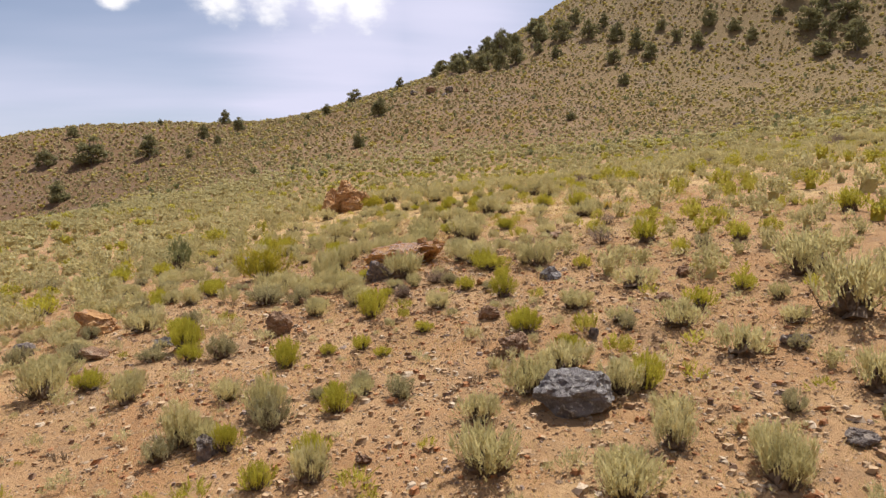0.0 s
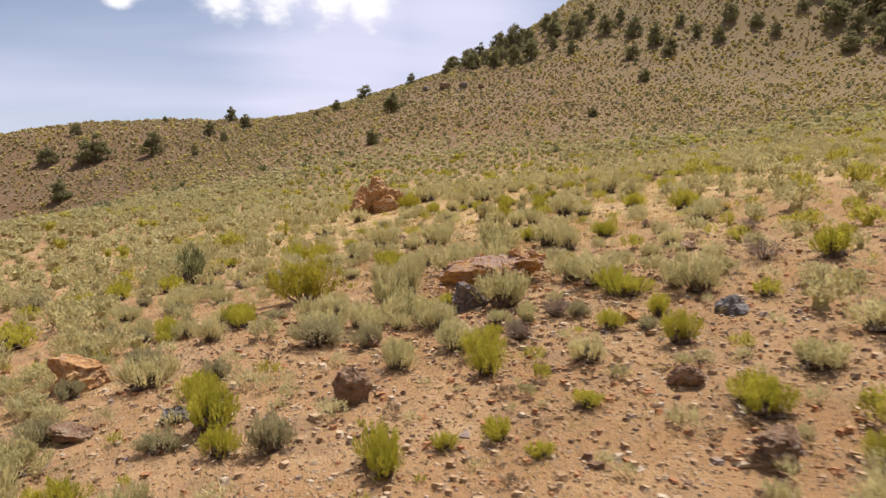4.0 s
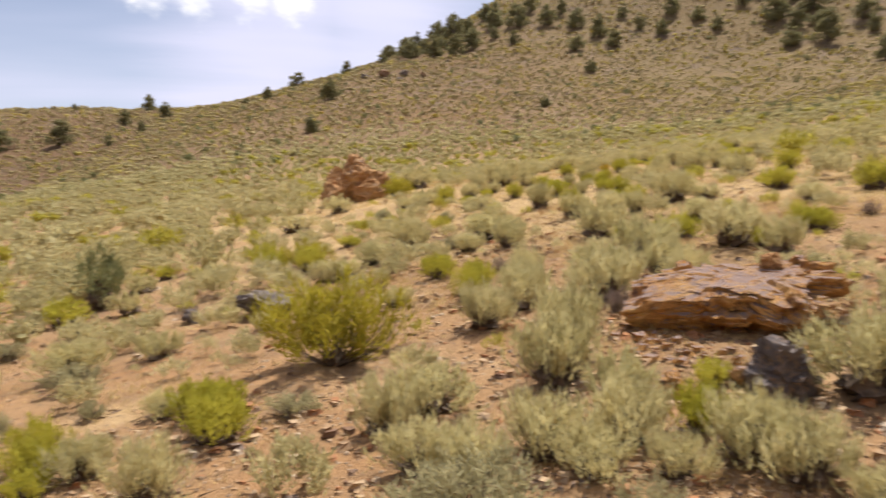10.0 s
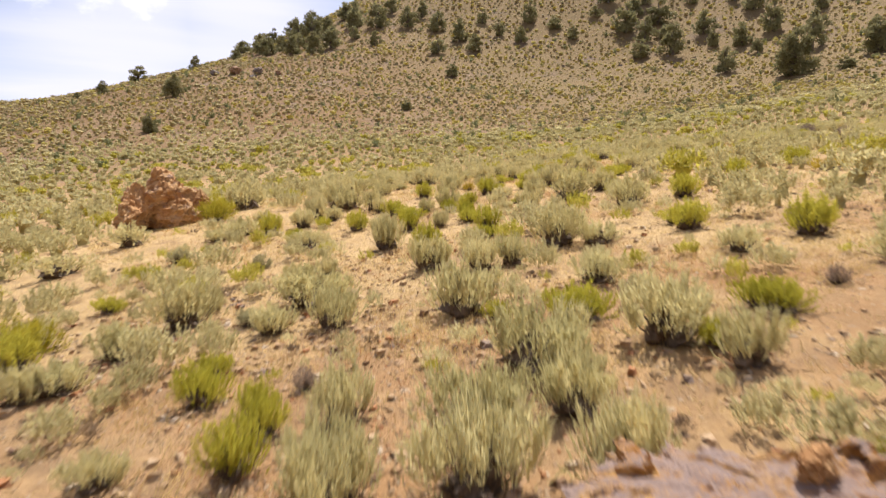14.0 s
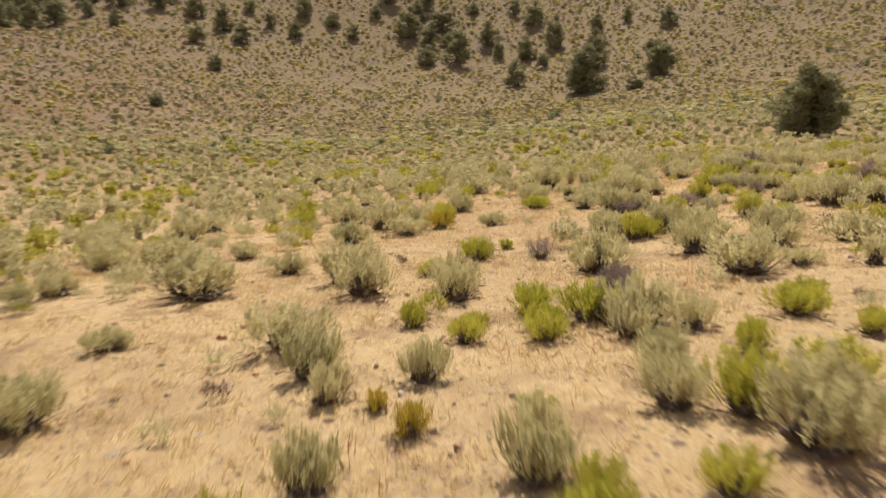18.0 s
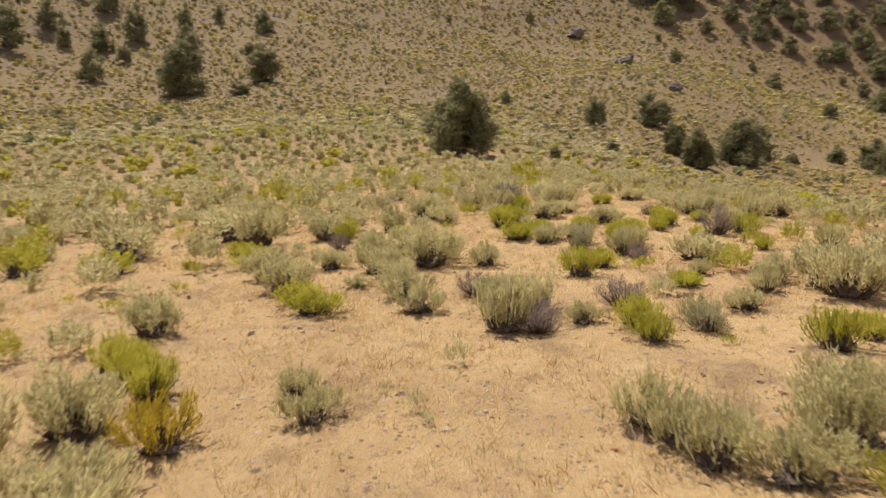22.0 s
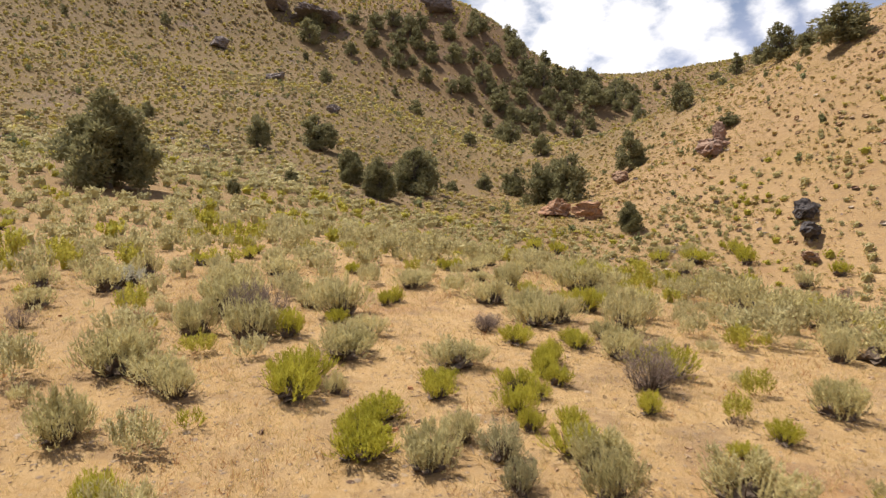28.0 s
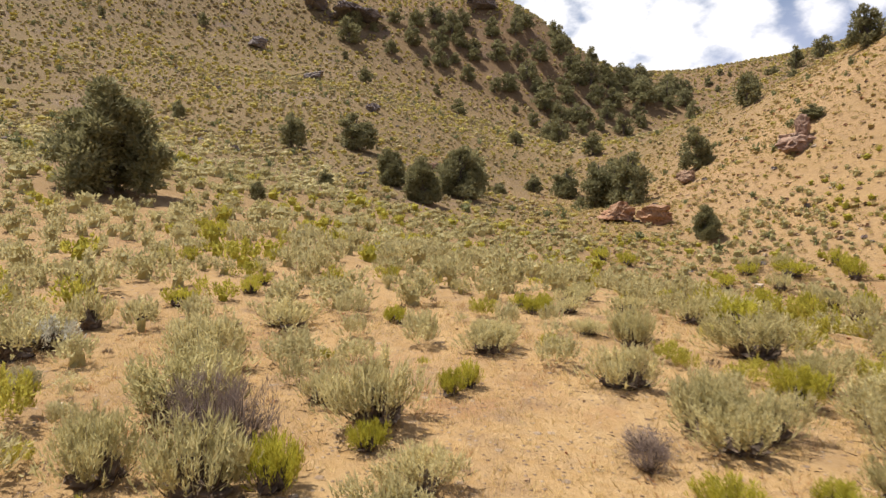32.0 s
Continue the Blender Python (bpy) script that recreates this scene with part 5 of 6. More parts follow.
# more shrubs along the whole trail
shrub("grey", -3.18, 14.83, 0.37, 1.36)
shrub("rabbit", 1.26, 12.91, 0.25, 1.14)
shrub("rabbit", 4.33, 11.38, 0.47, 0.96)
shrub("rabbit", 1.49, 19.63, 0.35, 0.96)
shrub("sage", 6.96, 38.73, 0.77, 1.00)
shrub("sage", 6.60, 45.10, 0.65, 1.35)
shrub("gold", 11.14, 39.25, 0.27, 0.70)
shrub("sage", 6.66, 33.78, 0.41, 0.81)
shrub("rabbit", 9.82, 34.09, 0.18, 1.55)
shrub("sage", 11.69, 41.39, 0.64, 1.30)
shrub("rabbit", 18.40, 43.81, 0.32, 0.67)
shrub("rabbit", 15.44, 43.01, 0.30, 1.00)
shrub("rabbit", 14.20, 37.40, 0.45, 0.75)
shrub("sage", 14.48, 45.49, 0.52, 1.03)
shrub("sage", 13.71, 51.89, 1.01, 1.08)
shrub("sage", 31.38, 52.27, 1.27, 1.01)
shrub("sage", 28.76, 49.41, 0.55, 1.32)
shrub("sage", 29.26, 46.34, 0.58, 1.16)
shrub("dry", 29.96, 43.33, 0.51, 0.88)
shrub("sage", 25.34, 44.39, 0.39, 1.29)
shrub("sage", 34.51, 45.96, 0.41, 0.76)
shrub("rabbit", 38.76, 39.48, 0.80, 0.87)
shrub("sage", 35.21, 35.87, 0.72, 1.21)
shrub("rabbit", 31.24, 41.45, 0.24, 2.81)
shrub("sage", 42.73, 40.66, 0.36, 2.06)


# ---- junipers and pinyons ----
def tree_meshes(seed, lobes, sprays, size, cone):
    """Trunk with limbs, and a crown of rounded masses of short needle sprays; one high and one wide at scale 1."""
    r = np.random.RandomState(seed)
    leaders = 4
    lead = np.arange(lobes) % leaders
    turn = np.arange(leaders) * 1.571 + r.normal(0, 0.35, leaders)
    far, tall = r.uniform(0.05, 0.20, leaders), r.uniform(0.55, 0.80, leaders)
    far[0], tall[0] = 0.04, 0.86
    k = (np.arange(lobes) // leaders + r.uniform(0.2, 0.8, lobes)) / (lobes / leaders)
    z = 0.07 + (tall[lead] - 0.07) * k
    girth = 0.26 * np.sqrt(np.clip(1 - (np.clip(k - 0.2, 0, 1) / 0.85) ** 2, 0.01, 1)) * (1 - 0.6 * cone * k) * r.uniform(0.5, 1.1, lobes)
    way = np.arange(lobes) * 2.39996 + r.normal(0, 0.4, lobes)
    mid = np.stack([np.cos(turn[lead]) * far[lead] + np.cos(way) * girth, np.sin(turn[lead]) * far[lead] + np.sin(way) * girth, z], 1)
    rad = r.uniform(0.11, 0.19, lobes) * (1 - 0.35 * k)
    pick = r.randint(0, lobes, sprays)
    way = unit(r.normal(0, 1, (sprays, 3)))
    root = mid[pick] + way * (rad[pick] * r.uniform(0.55, 1.0, sprays))[:, None] * np.array([1, 1, 0.85])
    root[:, 2] = np.maximum(root[:, 2], 0.03)
    out = unit(way + r.normal(0, 0.55, root.shape) + np.array([0, 0, 0.35]))
    side = unit(np.cross(out, r.normal(0, 1, out.shape)))
    v, f = blades(root, root + out * (size * r.uniform(0.6, 1.4, (sprays, 1))), side, size * 0.28 * r.uniform(0.7, 1.3, sprays))
    vv, ff, o = [v], [f], len(v)
    for q, w in zip(mid, rad):
        mv, mf = mound(r, w * 0.8, w * 0.4, 3, 6, 0.3, -w * 0.2)
        vv.append(mv + q - np.array([0, 0, w * 0.3]))
        ff.append(mf + o)
        o += len(mv)
    crown = mesh_from("crown", np.concatenate(vv), np.concatenate(ff), JUNIPER)
    vs, fs = [], []

    def limb(a, b, w0, w1):
        o = len(vs)
        for p, w in ((a, w0), ((a + b) / 2 + r.normal(0, 0.02, 3), (w0 + w1) / 2), (b, w1)):
            for j in range(5):
                vs.append(p + w * np.array([math.cos(j * 1.257), math.sin(j * 1.257), 0]))
        for s in (0, 5):
            for j in range(5):
                fs.append((o + s + j, o + s + (j + 1) % 5, o + s + 5 + (j + 1) % 5, o + s + 5 + j))

    limb(np.array([0, 0, -0.06]), np.array([0.02, 0.01, 0.4]), 0.045, 0.03)
    limb(np.array([0.02, 0.01, 0.38]), np.array([0, 0.02, 0.8]), 0.03, 0.01)
    for q in mid:
        limb(np.array([0.0, 0.0, 0.08 + 0.3 * r.rand()]), q, 0.020, 0.005)
    return crown, mesh_from("trunk", np.array(vs), np.array(fs), BARK)


BIG_TREES = [tree_meshes(40 + i, 44, 15000, 0.040, 0.45) for i in range(3)]
FAR_TREES = [tree_meshes(80 + i, 16, 1200, 0.080, c) for i, c in enumerate((0.1, 0.4, 0.7, 0.3, 0.8))]
TREES = [tree_meshes(60 + i, 24, 3200, 0.058, c) for i, c in enumerate((0.1, 0.4, 0.6, 0.9, 0.3, 0.7))]
rt = random.Random(8)


def tree(x, y, height, width):
    height = min(height, width * 1.08)
    near = math.hypot(x - 30, y - 46) < 75
    crown, trunk = rt.choice(BIG_TREES if near and height > 3 else TREES if math.hypot(x - 30, y - 46) < 110 else FAR_TREES)
    slim = height > width * 1.15
    top = tagged(new("juniper_tree" if not slim else "pinyon_tree"), "dark green rounded juniper on the dry slope" if not slim else "dark green upright pinyon on the dry slope", "tree", "trees of the slopes")
    k, spread = (1.0, 1.18) if near else (1.15, 1.28 if math.hypot(x - 30, y - 46) < 110 else 1.15)
    top.matrix_world = pose(x, y, ground_z(x, y) - 0.02 * height, 0, 0, rt.uniform(0, 360)) @ Matrix.Diagonal((width * spread, width * spread, height * k, 1))
    part("crown", crown, top)
    part("trunk", trunk, top, "grey-brown trunk and limbs")
    placed.append((x, y, width * 0.5))


tree(66.9, 53.5, 5.8, 5.7)
tree(72.2, 46.9, 1.2, 1.3)
tree(80.5, 12.4, 4.0, 2.8)
tree(86.4, 41.9, 1.4, 1.6)
tree(89.0, 33.6, 4.3, 3.9)
tree(95.6, 35.2, 3.9, 3.5)
tree(104.7, 25.0, 5.3, 5.4)
tree(97.9, 28.0, 5.6, 5.6)
tree(101.7, 7.7, 6.7, 5.6)
tree(91.8, -7.3, 1.5, 3.0)
tree(106.2, 9.2, 5.9, 5.2)
tree(85.3, -17.3, 4.4, 7.0)
tree(91.8, -18.0, 1.5, 1.5)
tree(109.9, 43.4, 3.9, 3.6)
tree(107.7, -4.8, 5.0, 5.0)
tree(122.3, 56.6, 2.3, 2.1)
tree(116.0, 35.7, 4.3, 5.6)
tree(113.7, 18.6, 1.6, 2.0)
tree(99.7, -21.5, 5.0, 4.9)
tree(125.1, 9.7, 2.5, 2.9)
tree(8.3, 119.3, 2.5, 2.4)
tree(114.3, 95.1, 1.9, 3.5)
tree(121.5, -22.2, 5.6, 4.7)
tree(47.2, 124.4, 1.5, 2.1)
tree(113.6, 104.7, 9.4, 7.5)
tree(142.3, -7.6, 4.1, 5.1)
tree(152.7, 2.4, 2.7, 3.7)
tree(14.8, 148.9, 4.6, 3.8)
tree(136.9, 105.0, 4.3, 2.7)
tree(125.4, 122.2, 2.9, 3.2)
tree(76.0, 170.3, 3.6, 4.8)
tree(114.0, 143.8, 4.2, 6.0)
tree(151.2, 108.6, 4.8, 4.8)
tree(84.7, 168.1, 4.3, 5.5)
tree(129.0, 129.4, 5.5, 6.1)
tree(4.5, 169.2, 2.7, 3.2)
tree(148.3, 124.6, 4.4, 4.4)
tree(114.3, 120.3, 7.0, 5.1)
tree(71.3, 154.5, 2.8, 3.8)
tree(183.2, 25.2, 5.7, 3.6)
tree(0.3, 175.2, 1.5, 2.3)
tree(129.9, 141.0, 5.8, 5.8)
tree(128.1, 111.7, 7.9, 5.3)
tree(120.0, 155.9, 7.2, 7.9)
tree(187.3, 3.5, 3.5, 5.1)
tree(182.3, -16.5, 5.4, 6.0)
tree(108.5, 169.6, 3.4, 4.7)
tree(128.0, 153.5, 6.1, 8.1)
tree(153.4, 119.9, 4.1, 3.4)
tree(119.1, 166.8, 3.0, 4.1)
tree(12.2, 186.7, 3.3, 4.4)
tree(119.3, 139.6, 7.0, 7.0)
tree(197.5, 6.1, 3.1, 2.5)
tree(50.2, 184.3, 5.7, 5.7)
tree(188.9, 78.0, 2.9, 2.2)
tree(-30.1, 193.1, 3.2, 2.9)
tree(24.6, 191.4, 3.2, 2.9)
tree(136.4, 127.2, 7.2, 6.5)
tree(-59.8, 187.4, 5.8, 7.2)
tree(198.1, -13.8, 2.3, 2.3)
tree(45.9, 189.0, 5.8, 6.6)
tree(65.6, 184.4, 3.7, 3.7)
tree(84.5, 175.7, 5.9, 5.9)
tree(55.9, 188.6, 5.9, 6.7)
tree(-23.5, 199.6, 3.0, 2.7)
tree(200.9, -30.6, 5.3, 6.1)
tree(203.5, 27.3, 3.4, 2.1)
tree(212.7, 25.2, 6.9, 7.6)
tree(203.6, -23.7, 6.1, 8.4)
tree(196.2, -42.2, 5.4, 6.1)
tree(42.7, 198.6, 5.4, 6.1)
tree(207.7, -15.7, 5.4, 7.7)
tree(212.3, 1.7, 5.4, 6.2)
tree(83.7, 185.9, 5.5, 5.5)
tree(207.5, 59.7, 3.9, 3.1)
tree(-42.7, 208.4, 6.3, 7.1)
tree(78.5, 193.1, 5.6, 5.6)
tree(218.9, 7.8, 6.1, 7.2)
tree(208.7, -5.1, 4.8, 5.6)
tree(72.1, 198.3, 6.4, 7.3)
tree(44.6, 210.8, 4.9, 5.7)
tree(-29.6, 218.0, 4.6, 4.6)
tree(218.3, -16.1, 6.6, 8.2)
tree(-59.2, 213.3, 7.4, 10.7)
tree(210.2, -47.0, 5.8, 6.6)
tree(68.3, 205.6, 6.6, 7.5)
tree(-20.1, 221.6, 4.5, 5.0)
tree(216.0, -38.7, 6.7, 7.5)
tree(40.6, 218.3, 4.2, 5.0)
tree(213.1, -22.7, 6.7, 7.6)
tree(203.9, -66.8, 5.9, 5.1)
tree(-71.1, 215.1, 5.1, 6.7)
tree(228.0, 4.2, 5.1, 5.9)
tree(220.8, -29.3, 5.9, 6.8)
tree(226.9, -5.4, 6.8, 6.8)
tree(219.8, -0.1, 6.8, 7.6)
tree(212.9, -57.5, 8.6, 10.3)
tree(226.5, -17.2, 6.0, 6.9)
tree(228.4, -25.2, 5.3, 6.1)
tree(43.1, 227.4, 4.4, 7.0)
tree(226.0, -37.4, 6.2, 7.0)
tree(221.0, -54.5, 7.1, 7.1)
tree(70.6, 219.0, 5.3, 7.1)
tree(217.2, -67.6, 6.2, 6.2)
tree(-25.9, 240.2, 4.9, 5.1)
tree(228.4, -48.7, 5.8, 5.4)
tree(58.8, 232.2, 4.6, 7.3)
tree(227.8, -63.9, 6.5, 7.4)
tree(235.3, -40.4, 5.6, 6.5)
tree(-70.4, 236.9, 3.7, 4.6)
tree(-47.1, 248.8, 2.3, 2.3)
tree(224.2, -117.4, 8.3, 7.3)
tree(228.1, -131.1, 7.8, 8.7)
tree(239.7, -119.5, 2.6, 3.3)
tree(271.7, -118.2, 4.3, 4.8)
tree(284.1, -110.5, 7.3, 8.5)
tree(210.7, -28.3, 4.3, 4.5)
tree(217.3, -9.0, 4.1, 5.0)
tree(209.9, -41.0, 6.1, 5.9)
tree(232.9, -68.2, 4.6, 4.3)
tree(211.1, -64.4, 5.3, 4.7)
tree(219.6, -22.3, 5.5, 5.5)
tree(228.4, 10.6, 4.2, 5.1)
tree(223.4, -69.0, 4.1, 4.0)
tree(212.7, -33.5, 5.2, 5.9)
tree(206.4, -51.7, 4.7, 4.8)
tree(216.2, -50.9, 4.0, 3.7)
tree(294.0, -103.3, 6.5, 5.9)
tree(204.2, -41.6, 5.3, 6.2)
tree(225.8, -72.8, 5.5, 6.9)
tree(234.2, -64.3, 3.1, 4.1)
tree(56.7, 206.9, 6.8, 6.8)
tree(64.1, 194.4, 3.3, 3.8)
tree(60.5, 216.3, 6.2, 6.0)
tree(47.2, 203.2, 3.7, 3.8)
tree(50.0, 197.1, 4.4, 5.7)
tree(70.6, 212.3, 5.4, 5.2)
tree(36.5, 205.9, 2.7, 3.6)
tree(55.5, 215.4, 5.9, 5.2)
tree(61.8, 209.4, 5.0, 5.4)
tree(52.8, 233.1, 4.4, 4.6)
tree(42.6, 204.9, 5.3, 5.4)
tree(84.5, 196.6, 4.4, 3.9)
tree(94.5, 181.5, 3.6, 4.0)
tree(105.2, 175.6, 6.0, 5.4)
tree(120.4, 149.8, 5.8, 5.2)
tree(79.6, 206.3, 5.2, 5.7)
tree(94.3, 173.1, 4.0, 3.7)
tree(108.8, 162.1, 3.5, 4.2)
tree(97.5, 168.1, 4.4, 4.0)
tree(132.3, 162.9, 6.6, 5.8)
tree(123.6, 96.1, 5.9, 6.1)
tree(145.1, 145.6, 3.6, 4.1)
tree(144.0, 138.9, 5.6, 6.6)
tree(127.0, 135.2, 4.2, 3.7)
tree(125.9, 169.7, 6.5, 7.0)
tree(136.6, 117.4, 4.9, 5.2)
tree(139.6, 154.1, 3.1, 3.6)
tree(126.8, 160.9, 5.0, 5.1)
tree(124.1, 147.2, 3.6, 4.5)
tree(220.2, 22.5, 5.5, 5.7)
tree(221.0, -10.1, 3.9, 4.5)
tree(221.1, 17.7, 3.0, 3.6)
tree(211.6, 14.6, 3.8, 4.4)
tree(230.4, -39.3, 5.4, 6.3)
tree(230.9, -42.3, 5.1, 4.5)
tree(223.9, -51.2, 5.3, 5.3)
tree(224.8, -59.4, 4.0, 4.0)
tree(230.2, -1.2, 6.0, 6.9)
tree(230.2, -9.7, 6.9, 5.2)
tree(232.2, -29.0, 5.4, 7.2)
tree(235.0, -28.1, 5.1, 5.5)
tree(205.9, -11.2, 3.8, 3.8)
tree(209.7, -24.5, 4.7, 4.7)
tree(198.5, -25.6, 6.0, 6.0)
tree(217.9, -43.7, 8.5, 6.8)
tree(213.2, -44.1, 5.0, 4.2)
tree(222.9, -75.0, 5.6, 4.6)
tree(201.6, -50.2, 4.8, 4.0)
tree(197.6, -36.4, 4.6, 3.8)
tree(194.9, -30.3, 5.2, 3.7)
tree(215.2, -3.0, 3.2, 4.0)
tree(210.5, 5.9, 3.1, 2.7)
tree(275.6, -126.0, 2.9, 3.4)
tree(268.3, -125.1, 2.9, 2.4)
tree(124.8, -24.7, 4.9, 4.4)
tree(235.5, -118.6, 3.0, 4.3)
tree(124.4, -32.4, 1.5, 2.5)
tree(95.0, -21.2, 2.3, 3.1)
tree(270.7, -111.1, 3.5, 3.5)
tree(223.0, -88.3, 2.3, 2.7)
tree(123.4, 5.5, 4.1, 5.0)
tree(111.7, 4.1, 6.0, 5.4)
tree(218.8, -49.6, 6.0, 6.5)
tree(215.8, -62.9, 5.0, 6.5)
tree(219.8, -39.2, 6.5, 7.5)
tree(201.5, -34.2, 5.1, 6.0)
tree(208.9, -32.6, 5.0, 6.2)
tree(193.8, -16.7, 3.9, 4.2)
tree(221.3, -6.3, 7.5, 6.6)
tree(212.4, -70.4, 5.7, 6.7)
tree(218.7, -58.9, 5.4, 6.1)
tree(163.6, -10.7, 5.1, 5.8)
tree(225.0, -58.0, 5.0, 6.0)
tree(229.0, -67.0, 5.0, 6.0)
tree(224.0, -78.0, 4.6, 5.4)

# ---- rocks ----
RUST = "rust-orange weathered outcrop rock among pale sagebrush"
DARK = "dark grey lichen-spotted boulder on dry soil"
BROWN = "brown pitted stone half sunk in gravel"
outcrop = tagged(new("rust_outcrop"), RUST, "rock")
outcrop.matrix_world = pose(2.30, 43.0, ground_z(2.30, 43.0)) @ Matrix.Scale(1.08, 4)
for i, (x, y, z, w, d, h, turn) in enumerate(((-0.1, 0.1, 0.70, 1.05, 0.9, 1.02, 20), (-0.80, -0.1, 0.45, 0.70, 0.6, 0.80, 70), (0.75, 0.0, 0.45, 0.62, 0.6, 0.62, 130), (0.25, -0.55, 0.30, 0.75, 0.5, 0.58, 10),
                                              (-0.15, 0.1, 1.25, 0.55, 0.5, 0.50, 200), (1.35, 0.1, 0.12, 0.42, 0.4, 0.36, 300))):
    block = part("block", crag_mesh("block", 60 + i, (w * 1.15, d * 1.3, h), RED_ROCK, 5 if i < 4 else 4, 0.28), outcrop)
    block.matrix_local = pose(x, y, z, 8 * (i % 3) - 8, 10 * (i % 2) - 5, turn)
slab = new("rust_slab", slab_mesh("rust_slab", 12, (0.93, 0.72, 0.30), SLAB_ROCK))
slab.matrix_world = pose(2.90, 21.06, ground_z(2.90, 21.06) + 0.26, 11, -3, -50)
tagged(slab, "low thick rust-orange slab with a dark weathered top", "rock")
rock("slab_knob", 14, 3.34, 21.06, (0.17, 0.10, 0.11), RED_ROCK, "small rust knob on the slab's far edge", 10, -2.2, rough=0.3)
rock("dark_boulder", 15, 1.80, 19.20, (0.50, 0.43, 0.33), LICHEN_ROCK, "grey boulder with rust and pale lichen spots", 40, 0.26, sub=5, crag=True)
rock("black_boulder", 21, 3.64, 9.45, (0.73, 0.66, 0.47), GREY_ROCK, "large dark grey boulder with pale lichen streaks", 15, 0.28, rough=0.16, sub=5, cuts=44)
for i, (x, y, w, h, mat, label, name) in enumerate((
    (-5.15, 18.4, 1.20, 0.75, RED_ROCK, BROWN, "brown_rock"), (-0.62, 15.4, 0.74, 0.58, BROWN_ROCK, BROWN, "brown_rock"),
    (-1.47, 10.0, 0.44, 0.42, DARK_ROCK, DARK, "grey_rock"), (-2.05, 26.3, 1.4, 0.6, DARK_ROCK, "long flat purplish-grey rock on the slope", "flat_rock"),
    (-3.26, 26.8, 0.55, 0.3, DARK_ROCK, DARK, "grey_rock"), (5.72, 20.97, 0.45, 0.22, DARK_ROCK, DARK, "grey_rock"),
    (6.60, 20.9, 0.72, 0.22, BROWN_ROCK, BROWN, "brown_rock"), (7.42, 20.87, 0.7, 0.24, BROWN_ROCK, BROWN, "brown_rock"),
    (3.52, 13.9, 0.60, 0.34, BROWN_ROCK, BROWN, "brown_rock"), (5.70, 16.2, 0.70, 0.32, GREY_ROCK, DARK, "grey_rock"),
    (8.27, 14.65, 0.64, 0.25, BROWN_ROCK, BROWN, "brown_rock"), (3.52, 11.9, 0.72, 0.36, BROWN_ROCK, BROWN, "brown_rock"),
    (5.28, 7.85, 0.30, 0.22, RED_ROCK, "small orange stone on gravel", "orange_stone"), (7.14, 10.0, 0.36, 0.24, RED_ROCK, "small orange stone on gravel", "orange_stone"),
    (-4.50, 15.85, 0.80, 0.30, BROWN_ROCK, BROWN, "brown_rock"), (6.33, 7.1, 0.5, 0.2, DARK_ROCK, DARK, "grey_rock"),
    (0.62, 9.05, 0.3, 0.16, BROWN_ROCK, BROWN, "brown_rock"), (1.15, 19.75, 0.4, 0.26, SLAB_ROCK, RUST, "rust_stone"),
    (1.75, 19.55, 0.4, 0.22, SLAB_ROCK, RUST, "rust_stone"), (-0.2, 17.7, 0.35, 0.2, BROWN_ROCK, BROWN, "brown_rock"),
    (7.0, 13.2, 0.5, 0.2, BROWN_ROCK, BROWN, "brown_rock"), (-6.3, 16.9, 0.6, 0.35, DARK_ROCK, DARK, "grey_rock"),
    (4.09, 16.71, 0.52, 0.22, RED_ROCK, "rust-brown stone on gravel", "rust_stone"), (4.94, 11.81, 0.26, 0.28, DARK_ROCK, DARK, "grey_rock"),
    (-3.10, 15.81, 0.60, 0.28, GREY_ROCK, DARK, "grey_rock"), (7.84, 23.02, 0.45, 0.18, DARK_ROCK, DARK, "grey_rock"),
    (3.56, 22.67, 0.70, 0.42, RED_ROCK, "rust-brown stone behind the slab", "rust_stone"), (7.62, 9.96, 0.55, 0.28, DARK_ROCK, DARK, "grey_rock"),
)):
    rock(name, 200 + i, x, y, (w * 0.46, w * 0.4, h * 0.56), mat, label, 37 * i, 0.24, "rocks of the slope", sub=4, crag=True)
